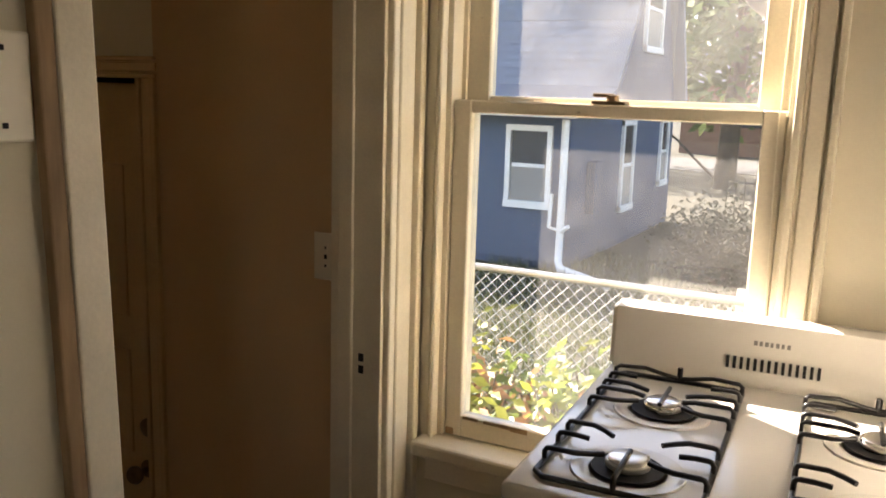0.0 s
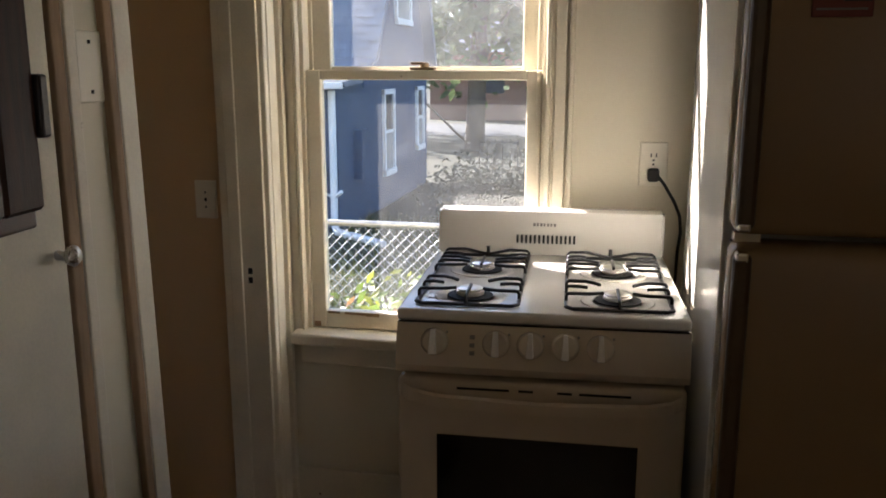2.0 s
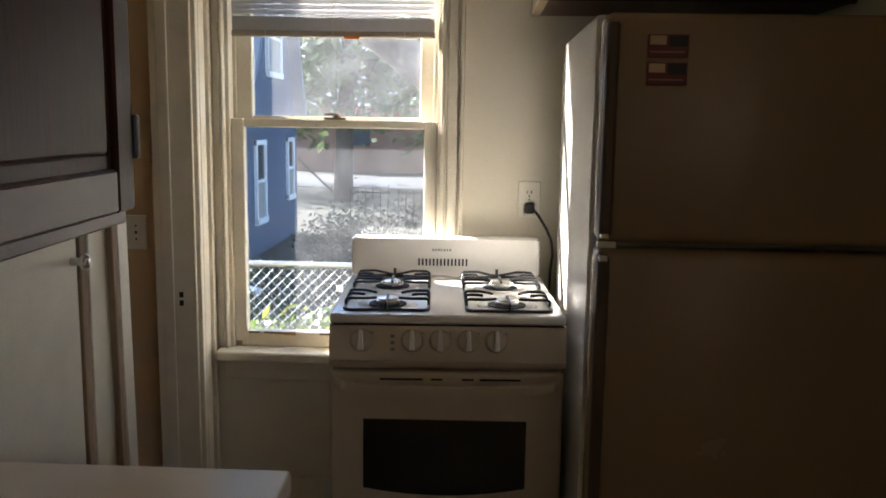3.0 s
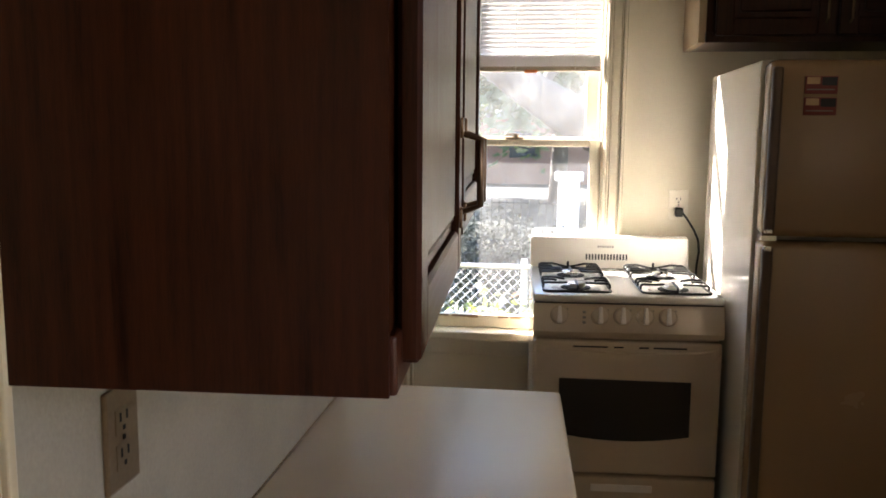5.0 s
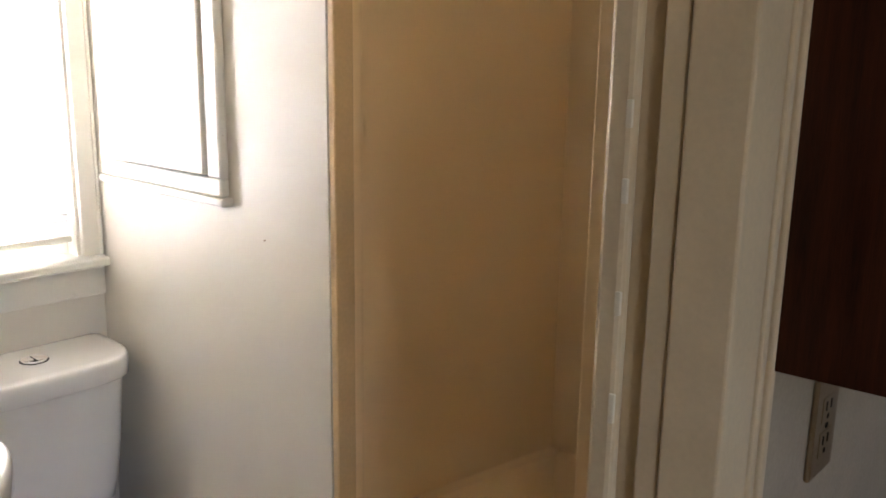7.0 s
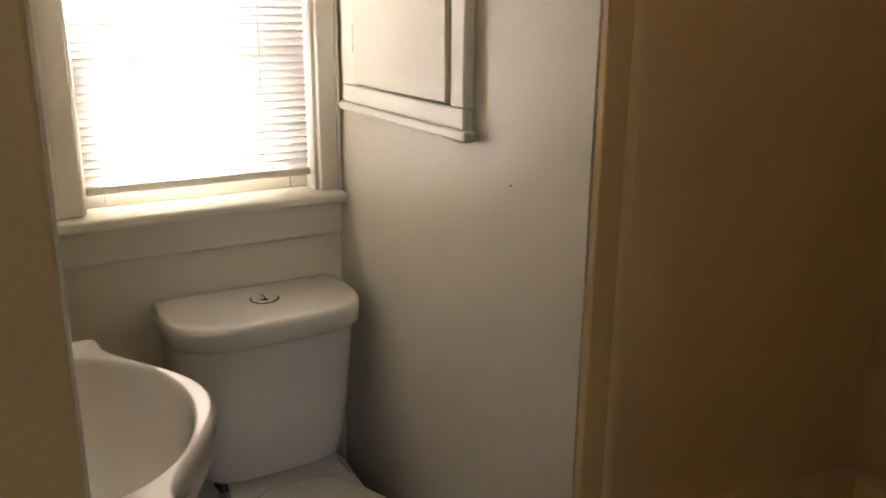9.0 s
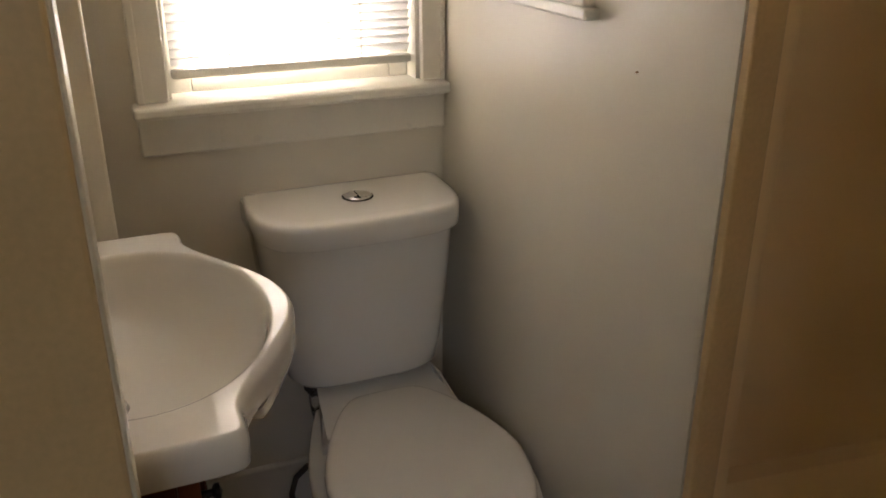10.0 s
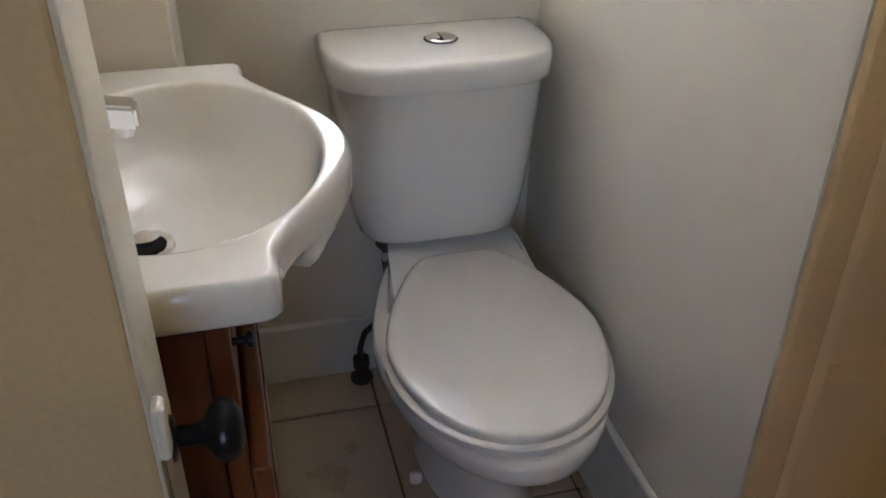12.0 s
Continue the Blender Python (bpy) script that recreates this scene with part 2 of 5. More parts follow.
# Almond pushed to brown: the dim light on the doors is in the colour.
M_FRIDGE = material("almond_fridge_enamel_shaded", (0.31, 0.21, 0.115), 0.25, vary=0.04, scale=3, fine=420, bump=0.18)
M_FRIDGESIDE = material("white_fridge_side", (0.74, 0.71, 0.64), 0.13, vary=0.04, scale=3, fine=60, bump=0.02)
M_GASKET = material("brown_gasket_trim", (0.10, 0.062, 0.034), 0.42, vary=0.2)
M_PLATE = material("ivory_plastic_plate", (0.80, 0.75, 0.62), 0.35, vary=0.04)
M_BRASSPLATE = material("tarnished_brass_plate", (0.30, 0.21, 0.12), 0.4, metal=0.7, vary=0.3)
M_RUBBER = material("black_rubber_cord", (0.015, 0.014, 0.013), 0.6)
M_BLIND = translucent_material("white_blind_slat", (0.80, 0.78, 0.76), 0.36)
M_RAIL = material("blind_bottom_rail", (0.45, 0.38, 0.28), 0.5, vary=0.1)
M_ORANGE = material("orange_tag", (0.8, 0.22, 0.04), 0.5)
M_GLASS = glass_material("dusty_window_glass", (0.90, 0.92, 0.93), 0.05, 0.050)
M_GLASSDIM = glass_material("hazy_lower_glass", (0.86, 0.88, 0.89), 0.05, 0.030, 14)
M_PORC = material("white_porcelain", (0.82, 0.79, 0.72), 0.03, vary=0.02, coat=0.8)
M_SEAT = material("white_plastic_seat", (0.81, 0.77, 0.69), 0.03, vary=0.03, coat=0.6)
M_VANITY = material("red_brown_vanity_wood", (0.20, 0.058, 0.018), 0.35, dark=(0.11, 0.03, 0.010), scale=6, fine=60, stretch=(10, 10, 0.8), bump=0.06)
M_TILE = material("beige_floor_tile", (0.52, 0.41, 0.27), 0.30, vary=0.14, scale=7, fine=120, bump=0.06, island=0.05)
M_GROUT = material("brown_grout", (0.15, 0.10, 0.06), 0.9, vary=0.3)
M_KNOBDARK = material("dark_bronze_knob", (0.018, 0.016, 0.018), 0.3, metal=0.3, vary=0.3)
M_STEELHOSE = material("braided_hose", (0.10, 0.09, 0.08), 0.5, metal=0.6, vary=0.4, fine=500)
M_RED = material("dark_red_label", (0.20, 0.035, 0.03), 0.5)
M_BLUEL = material("black_label", (0.02, 0.02, 0.03), 0.5)
M_GREYPRINT = material("grey_print", (0.25, 0.24, 0.22), 0.6)

# ---------------------------------------------------------------- structure: kitchen
CEIL = 2.45
wall("wall_north", "x", 0.0, 0.15, -2.40, 2.20, -1.0, 2.60, [(-0.44, 0.275, 0.585, 2.10), (-2.16, -1.36, -0.68, 1.40)], M_WALL, "cream painted plaster wall with a window opening")
wall("wall_west", "y", -0.48, -0.39, -5.2, -1.005, -0.9, 2.60, [(-3.56, -2.850, 0.0, 2.04)], M_WALL, "cream painted plaster wall with a doorway to the bathroom")
wall("wall_entry_jamb", "y", -0.62, -0.50, -0.145, 0.0, -0.9, 2.60, [], M_WALL, "narrow piece of cream wall beside the entry doorway")
solo("wall_entry_head", box(-0.60, -0.41, -0.975, -0.145, 2.06, 2.60), M_WALL, "cream wall above the entry doorway", "wall", kind="structure")
# This opening is added only to hold the unseen fill lamp.
wall("wall_east", "y", 1.42, 1.55, -5.2, 0.0, -0.2, 2.60, [(-4.30, -3.40, 0.9, 2.1)], M_WALL, "cream painted kitchen wall with an added opening for the fill lamp")
wall("wall_south", "x", -5.32, -5.2, -0.48, 2.22, -0.2, 2.60, [], M_WALL, "plain cream wall closing the kitchen")
solo("floor", box(-0.50, 2.20, -5.25, 0.0, -0.12, 0.0), M_FLOOR, "brown sheet vinyl kitchen floor", "floor", kind="structure")
solo("ceiling", box(-2.2, 2.22, -5.3, 0.15, CEIL, CEIL + 0.12), M_CEIL, "plain white painted ceiling", "ceiling", kind="structure")
# landing behind the entry doorway, lower than the kitchen
solo("floor_landing", box(-2.40, -0.50, -1.30, 0.0, -0.80, -0.68), M_FLOOR, "brown floor of the sunken back entry", "floor", kind="structure")
wall("wall_entry_west", "y", -2.42, -2.30, -1.35, 0.0, -0.8, 2.60, [], M_TANWALL, "tan wall of the back entry with light put into its colour")
wall("wall_entry_south", "x", -1.35, -1.25, -2.30, -0.48, -0.8, 2.60, [], M_TANWALL, "tan wall of the back entry with light put into its colour")
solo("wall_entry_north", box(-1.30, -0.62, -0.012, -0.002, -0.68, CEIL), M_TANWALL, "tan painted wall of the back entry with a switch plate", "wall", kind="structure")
solo("riser_entry", box(-0.50, -0.48, -0.975, -0.145, -0.68, -0.02), M_TRIM, "painted step riser below the entry doorway", "wall", kind="structure")


def moulding(name, axis, face, sign, a0, a1, lo, hi, mat_=None, depth=0.02):
    """A stepped casing board. axis: its length; face: the wall's plane; sign: the way it stands out; a0, a1: its width."""
    mat_ = mat_ or M_TRIM
    w = a1 - a0
    bm = bmesh.new()
    steps = ((0.0, 0.18, 1.0), (0.18, 0.30, 0.55), (0.30, 0.72, 0.8), (0.72, 0.82, 0.5), (0.82, 1.0, 1.25))
    for s, e, d in steps:
        u0, u1 = a0 + s * w, a0 + e * w
        f0, f1 = sorted((face, face + sign * depth * d))
        if axis == "zx":      # upright board on a wall whose plane is x = face; width along y
            box(f0, f1, u0, u1, lo, hi, 0.0025, bm, 1)
        elif axis == "zy":    # upright board on a wall whose plane is y = face; width along x
            box(u0, u1, f0, f1, lo, hi, 0.0025, bm, 1)
        elif axis == "xy":    # level board along x on a wall y = face; width along z
            box(lo, hi, f0, f1, u0, u1, 0.0025, bm, 1)
        else:                 # level board along y on a wall x = face; width along z
            box(f0, f1, lo, hi, u0, u1, 0.0025, bm, 1)
    return solo(name, bm, mat_, "white painted wooden moulding with chipped paint", "trim", kind="structure")


# entry doorway: far jamb with a latch hole, casings
jamb = thing("door_jamb_entry", (-0.55, -0.15, -0.68), "cream painted door jamb with dark empty latch holes", "door jamb", kind="structure")
part("jamb_board", box(-0.625, -0.495, -0.162, -0.146, -0.68, 2.06, 0.002), M_TRIM, jamb)
part("door_stop", box(-0.600, -0.565, -0.172, -0.162, -0.68, 2.05, 0.002), M_TRIM, jamb)
for zz in (0.785, 0.812):
    part("latch_hole", box(-0.588 + 0.038, -0.575 + 0.038, -0.1635, -0.1615, zz - 0.009, zz + 0.009), M_SLOT, jamb)
moulding("trim_entry_far", "zx", -0.50, 1, -0.150, -0.022, 0.0, 2.12)
near = thing("trim_entry_near", (-0.38, -0.97, 0.0), "cream casing board with a worn bare wood edge", "trim", kind="structure")


def leaning(bm, slope=0.026):
    """Tilts an upright board in the wall's plane, as the old house has settled."""
    for v in bm.verts:
        v.co.y += (1.15 - v.co.z) * slope
    return bm


part("casing_board", leaning(box(-0.390, -0.372, -1.016, -0.966, 0.0, 2.12, 0.003)), M_TRIM, near)
part("worn_edge", leaning(box(-0.390, -0.374, -1.040, -1.016, 0.0, 2.12, 0.003)), M_WORN, near, "bare worn wood edge strip")
part("jamb_lining", leaning(box(-0.50, -0.39, -1.000, -0.960, -0.68, 2.06, 0.002)), M_TRIM, near)
moulding("trim_entry_head", "yx", -0.39, 1, 2.06, 2.14, -0.968, -0.150)
# kitchen window
moulding("trim_window_left", "zy", 0.0, -1, -0.492, -0.436, 0.60, 2.12, depth=0.022)
moulding("trim_window_right", "zy", 0.0, -1, 0.270, 0.345, 0.60, 2.12, depth=0.022)
moulding("trim_window_head", "xy", 0.0, -1, 2.09, 2.18, -0.49, 0.345, depth=0.022)
win = thing("window_1", (-0.08, 0.05, 0.6), "double-hung white wooden window with chipped paint and dusty glass", "window", kind="structure")
stool = box(-0.470, 0.360, -0.070, 0.10, 0.566, 0.602, 0.008)
part("window_sill", stool, M_TRIM, win)
part("apron", box(-0.455, 0.345, -0.024, -0.002, 0.495, 0.565, 0.004), M_TRIM, win)
for x0, x1 in ((-0.440, -0.424), (0.259, 0.275)):
    part("jamb_lining", box(x0, x1, 0.0, 0.148, 0.60, 2.10, 0.002), M_TRIM, win)
    part("parting_strip", box(x0 - 0.0 if x0 < 0 else x0 - 0.010, x1 + 0.010 if x0 < 0 else x1, 0.046, 0.056, 0.60, 2.10), M_TRIM, win)
part("head_lining", box(-0.424, 0.259, 0.0, 0.148, 2.084, 2.10), M_TRIM, win)


def sash(y0, y1, z0, z1, bottom, top, side, glass):
    fr = bmesh.new()
    x0, x1 = -0.422, 0.257
    box(x0, x0 + side, y0, y1, z0, z1, 0.003, fr, 1)
    box(x1 - side, x1, y0, y1, z0, z1, 0.003, fr, 1)
    box(x0 + side, x1 - side, y0 + 0.001, y1 - 0.001, z0, z0 + bottom, 0.003, fr, 1)
    box(x0 + side, x1 - side, y0 + 0.001, y1 - 0.001, z1 - top, z1, 0.003, fr, 1)
    s = part("sash", fr, M_TRIM, win)
    pane = part("pane", box(x0 + side - 0.004, x1 - side + 0.004, (y0 + y1) / 2 - 0.0015, (y0 + y1) / 2 + 0.0015, z0 + bottom - 0.004, z1 - top + 0.004), glass, s)
    pane.visible_shadow = False
    return s


lower = sash(0.008, 0.044, 0.604, 1.372, 0.052, 0.028, 0.042, M_GLASSDIM)
upper = sash(0.058, 0.092, 1.352, 2.084, 0.030, 0.05, 0.060, M_GLASS)
for i in range(22):
    xx = -0.385 + 0.6 * (i / 22) ** 1.0 + random.uniform(-0.015, 0.015)
    if 5 < i < 9:
        continue
    part("chipped_paint", box(xx, xx + random.uniform(0.012, 0.045), 0.0060, 0.0082, 0.655 - random.uniform(0.003, 0.011), 0.6555, 0.001), M_WORN, lower)
part("chipped_paint", box(-0.418, -0.398, 0.0055, 0.0085, 0.606, 0.622, 0.002), M_WORN, lower)
lock = bmesh.new()
box(-0.115, -0.045, 0.012, 0.042, 1.372, 1.379, 0.002, lock)
lathe([(0.013, 0), (0.013, 0.012), (0.006, 0.015)], (-0.075, 0.027, 1.378), bm=lock, n=12)
box(-0.115, -0.070, 0.018, 0.028, 1.386, 1.394, 0.003, lock)
part("sash_lock", lock, M_BRASSPLATE, win, "tarnished brass sash lock")
part("sash_cord", rod([(0.248, 0.050, 2.05), (0.243, 0.004, 1.35), (0.255, 0.0, 0.90), (0.262, 0.0, 0.66)], 0.0016, 6), M_PLATE, win)

# raised blind in the kitchen window
blind = thing("window_blind", (-0.08, 0.025, 2.05), "half-raised white horizontal blind with a stacked bottom", "blind")
part("head_rail", box(-0.412, 0.248, -0.004, 0.036, 2.045, 2.082, 0.003), M_TRIM, blind)
z = 2.03
while z > 1.705:
    bm = bmesh.new()
    prof = [(0.004, z - 0.010), (0.010, z + 0.001), (0.016, z + 0.007), (0.017, z + 0.006), (0.011, z), (0.005, z - 0.011)]
    bm = extrude_profile(prof, "x", -0.410, 0.246)
    part("slat", bm, M_BLIND, blind)
    z -= 0.0175
for i in range(12):
    z = 1.655 + i * 0.0037
    dy = random.uniform(-0.002, 0.002)
    part("stacked_slat", box(-0.410, 0.246, -0.002 + dy, 0.022 + dy, z, z + 0.0022), M_BLIND, blind)
part("bottom_rail", box(-0.412, 0.248, -0.004, 0.024, 1.634, 1.653, 0.004), M_RAIL, blind, "beige bottom rail")
for x in (-0.30, -0.08, 0.15):
    part("ladder_cord", rod([(x, 0.000, 2.045), (x, -0.004, 1.70), (x, -0.005, 1.64)], 0.0012, 5), M_PLATE, blind)
part("tag", box(-0.045, 0.005, -0.0065, -0.0045, 1.628, 1.640), M_ORANGE, blind, "small orange warning tag")

# baseboards
solo("baseboard_north", box(-0.49, 0.10, -0.018, -0.002, 0.002, 0.145, 0.004), M_TRIM, "cream painted baseboard under the window", "baseboard", kind="structure")
# bathroom doorway casing on the kitchen side, jamb lining
rc = thing("trim_bath_door_right", (-0.38, -2.80, 0.0), "cream moulded casing with chipped paint beside the bathroom doorway", "trim", kind="structure")
for y0, y1, d in ((-2.866, -2.828, 0.028), (-2.828, -2.818, 0.014), (-2.818, -2.797, 0.022), (-2.797, -2.789, 0.010), (-2.789, -2.776, 0.022), (-2.776, -2.769, 0.012), (-2.769, -2.757, 0.024)):
    part("casing_bead", box(-0.390, -0.390 + d, y0, y1, 0.0, 2.13, 0.0025), M_CASING, rc)
moulding("trim_bath_door_left", "zx", -0.39, 1, -3.66, -3.56, 0.0, 2.13, mat_=M_CASING, depth=0.036)
moulding("trim_bath_door_head", "yx", -0.39, 1, 2.045, 2.15, -3.56, -2.866, mat_=M_CASING, depth=0.034)
jb = thing("door_jamb_bath", (-0.44, -2.88, 0.0), "chipped white painted jamb of the bathroom doorway", "door jamb", kind="structure")
part("jamb_board", box(-0.480, -0.391, -2.860, -2.8505, 0.0, 2.04, 0.002), M_CASING, jb)
part("jamb_stop", box(-0.479, -0.455, -2.876, -2.860, 0.0, 2.03, 0.005), M_CASING, jb, "chipped rounded stop strip")
part("jamb_strip", box(-0.436, -0.415, -2.869, -2.860, 0.0, 2.03, 0.002), M_CASING, jb)
part("jamb_face", box(-0.414, -0.362, -2.872, -2.8605, 0.0, 2.03, 0.003), M_CASING, jb)
part("jamb_board", box(-0.480, -0.391, -3.559, -3.543, 0.0, 2.04, 0.003), M_CASING, jb)
part("jamb_head", box(-0.480, -0.391, -3.543, -2.861, 2.024, 2.04), M_CASING, jb)
for i in range(14):
    zz = 0.5 + i * 0.09 + random.uniform(-0.03, 0.03)
    part("paint_chip", box(-0.4600, -0.4545, -2.8775, -2.874, zz, zz + random.uniform(0.006, 0.03), 0.001), M_TRIM, jb)
part("threshold", box(-0.50, -0.385, -3.543, -2.877, 0.001, 0.10, 0.006), M_WORN, jb)

# ---------------------------------------------------------------- structure: bathroom
BF = 0.08
wall("wall_bath_window", "y", -2.12, -1.965, -3.60, -1.60, -0.1, 2.60, [(-3.098, -2.625, 1.0, 2.02)], M_BATHWALL, "white painted bathroom wall under a window")
wall("wall_bath_stub", "x", -2.585, -2.54, -1.965, -1.165, -0.1, 2.60, [(-1.845, -1.47, 1.20, 1.95)], M_BATHWALL, "white painted wall beside the toilet with a recessed cabinet")
solo("cabinet_niche_back", box(-1.965, -1.25, -2.54, -2.44, -0.1, 2.6), M_BATHWALL, "plaster behind the recessed cabinet", "wall", kind="structure")
wall("wall_bath_south", "x", -3.60, -3.45, -1.965, -1.10, -0.1, 2.60, [], M_BATHWALL, "white painted wall behind the sink")
solo("wall_bath_chase", box(-1.965, -1.745, -3.45, -3.205, -0.1, 2.6, 0.004), M_BATHWALL, "white boxed pipe chase beside the sink", "wall", kind="structure")
wall("wall_bath_return", "y", -1.22, -1.12, -4.0, -3.45, -0.1, 2.60, [], M_BATHWALL, "white return wall behind the open door")
wall("wall_bath_back", "x", -4.1, -3.98, -1.22, -0.48, -0.1, 2.60, [], M_BATHWALL, "plain wall closing the bathroom")
solo("floor_bathroom_bed", box(-2.0, -0.50, -4.0, -1.60, -0.02, BF - 0.006), M_GROUT, "brown grout bed of the tiled bathroom floor", "floor", kind="structure")
# Added out of view to keep outdoor light from leaking past the shower.
wall("wall_bath_north", "x", -1.62, -1.50, -2.12, -0.48, -0.1, 2.60, [], M_BATHWALL, "plain unseen wall behind the shower, added to block stray light")
# shower alcove
SX, SN, SF = -1.200, -1.86, -2.50
sur = thing("shower_surround", (-0.9, -2.0, BF), "almond moulded plastic shower surround with a ledge", "shower", kind="structure")
part("side_panel", box(SX - 0.05, SX, -2.50, SN + 0.05, BF, 2.2), M_SURROUND, sur)
part("back_panel", box(SX - 0.001, -0.49, SN, SN + 0.05, BF, 2.2), M_SURROUND, sur)
part("end_panel", box(-0.50, -0.482, -2.86, SN, BF, 2.2, 0.002), M_SURROUND, sur)
lip = [(SX - 0.06, -2.540), (SX + 0.030, -2.540), (SX + 0.040, -2.534), (SX + 0.043, -2.524), (SX + 0.040, -2.514), (SX + 0.028, -2.508), (SX + 0.006, -2.498), (SX - 0.06, -2.498)]
part("front_bead", extrude_profile(lip, "z", BF, 2.2), M_SURROUND, sur, smooth=40)
ledge = bmesh.new()
LZ = 0.53
ledge = loft([[(SX, y, BF), (SX + 0.035, y, BF), (SX + 0.035, y, z - 0.02), (SX + 0.026, y, z - 0.005), (SX, y, z)] for y, z in ((-2.512, 0.605), (SN, LZ))])
part("side_ledge", ledge, M_SURROUND, sur, smooth=40)
ledge = loft([[(x, SN, BF), (x, SN - 0.035, BF), (x, SN - 0.035, LZ - 0.02), (x, SN - 0.026, LZ - 0.005), (x, SN, LZ)] for x in (SX + 0.03, -0.50)])
part("back_ledge", ledge, M_SURROUND, sur, smooth=40)
part("pan", box(SX, -0.50, -2.52, SN, BF - 0.02, BF + 0.03, 0.008), M_SURROUND, sur)
part("curb", box(SX, -0.50, -2.54, -2.47, BF, BF + 0.12, 0.012), M_SURROUND, sur)
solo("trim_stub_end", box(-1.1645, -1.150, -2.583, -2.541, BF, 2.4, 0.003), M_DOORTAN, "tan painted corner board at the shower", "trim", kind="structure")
# bathroom baseboards
def baseboard(name, x0, x1, y0, y1, h=0.14):
    bm = box(x0, x1, y0, y1, BF, BF + h, 0.005)
    return solo(name, bm, M_BATHTRIM, "white painted bathroom baseboard", "baseboard", kind="structure")


baseboard("baseboard_window", -1.965, -1.948, -3.20, -2.602)
baseboard("baseboard_stub", -1.948, -1.150, -2.602, -2.586, 0.185)
# bathroom window
def bath_casing(name, y0, y1, z0, z1, bead):
    """A flat casing board with a slim rounded back band on the side named."""
    t = thing(name, (-1.965, (y0 + y1) / 2, z0), "flat white painted window casing with a slim back band", "trim", kind="structure")
    part("casing_board", box(-1.9645, -1.949, y0, y1, z0, z1, 0.003), M_BATHTRIM, t)
    b = {"low": (y0 - 0.003, y0 + 0.010, z0, z1), "high": (y1 - 0.008, y1 - 0.0005, z0, z1), "top": (y0, y1, z1 - 0.010, z1 + 0.003)}[bead]
    part("back_band", box(-1.9644, -1.942, *b, 0.003), M_BATHTRIM, t)


bath_casing("trim_bath_window_left", -3.140, -3.090, 1.0035, 2.010, "low")
bath_casing("trim_bath_window_right", -2.633, -2.588, 1.0035, 2.010, "high")
bath_casing("trim_bath_window_head", -3.140, -2.588, 2.0105, 2.090, "top")
bw = thing("window_2", (-2.0, -2.86, 1.0), "small white wooden bathroom window with a closed blind", "window", kind="structure")
part("window_sill", box(-2.02, -1.915, -3.152, -2.587, 0.982, 1.003, 0.006), M_BATHTRIM, bw)
part("apron", box(-1.964, -1.945, -3.146, -2.588, 0.912, 0.981, 0.004), M_BATHTRIM, bw)
for y0, y1 in ((-3.098, -3.084), (-2.639, -2.625)):
    part("jamb_lining", box(-2.118, -1.966, y0, y1, 1.004, 2.02), M_BATHTRIM, bw)
fr = bmesh.new()
for z0, z1, xo in ((1.004, 1.30, -2.04), (1.28, 2.02, -2.075)):
    box(xo, xo + 0.03, -3.083, -3.045, z0, z1, 0.002, fr, 1)
    box(xo, xo + 0.03, -2.678, -2.640, z0, z1, 0.002, fr, 1)
    box(xo, xo + 0.03, -3.045, -2.678, z0, z0 + 0.04, 0.002, fr, 1)
    box(xo, xo + 0.03, -3.045, -2.678, z1 - 0.03, z1, 0.002, fr, 1)
part("sash", fr, M_BATHTRIM, bw)
for z0, z1, xo in ((1.04, 1.272, -2.026), (1.318, 1.992, -2.061)):
    pane = part("pane", box(xo, xo + 0.003, -3.047, -2.676, z0, z1), M_GLASS, bw)
    pane.visible_shadow = False
bb = thing("bathroom_blind", (-1.985, -2.86, 1.98), "lowered white horizontal blind backlit by sun and an added lamp", "blind")
part("head_rail", box(-2.004, -1.972, -3.080, -2.642, 1.975, 2.01, 0.003), M_BATHTRIM, bb)
z = 1.965
while z > 1.065:
    prof = [(-1.996, z - 0.009), (-1.990, z + 0.001), (-1.984, z + 0.006), (-1.983, z + 0.005), (-1.989, z), (-1.995, z - 0.010)]
    part("slat", extrude_profile(prof, "y", -3.078, -2.644), M_BLIND, bb)
    z -= 0.0150
part("bottom_rail", box(-1.998, -1.978, -3.079, -2.643, 1.034, 1.050, 0.004), M_BATHTRIM, bb, "white bottom rail")
for y in (-2.98, -2.74):
    part("ladder_cord", rod([(-1.981, y, 1.98), (-1.980, y, 1.04)], 0.0012, 5), M_PLATE, bb)
# recessed medicine cabinet in the stub wall
mc = thing("medicine_cabinet", (-1.66, -2.585, 1.17), "white painted recessed wall cabinet with a moulded frame", "cabinet")
part("frame_sill", box(-1.900, -1.428, -2.612, -2.586, 1.178, 1.194, 0.004), M_BATHTRIM, mc)
part("frame_bottom", box(-1.888, -1.440, -2.606, -2.586, 1.194, 1.228, 0.004), M_BATHTRIM, mc)
for x0, x1 in ((-1.888, -1.828), (-1.482, -1.440)):
    part("frame_side", box(x0, x1, -2.606, -2.586, 1.228, 1.97, 0.004), M_BATHTRIM, mc)
part("frame_top", box(-1.888, -1.440, -2.606, -2.586, 1.97, 2.03, 0.004), M_BATHTRIM, mc)
part("door", box(-1.824, -1.486, -2.612, -2.590, 1.232, 1.966, 0.003), M_BATHWALL, mc)
for zz in (1.29, 1.85):
    part("hinge", box(-1.832, -1.822, -2.614, -2.606, zz, zz + 0.05, 0.002), M_BATHTRIM, mc)

solo("wall_nail", lathe([(0.0014, 0.0), (0.0014, -0.003)], (-1.338, -2.585, 1.128), axis="y", n=8), M_WORN, "small nail in the white bathroom wall", "nail")
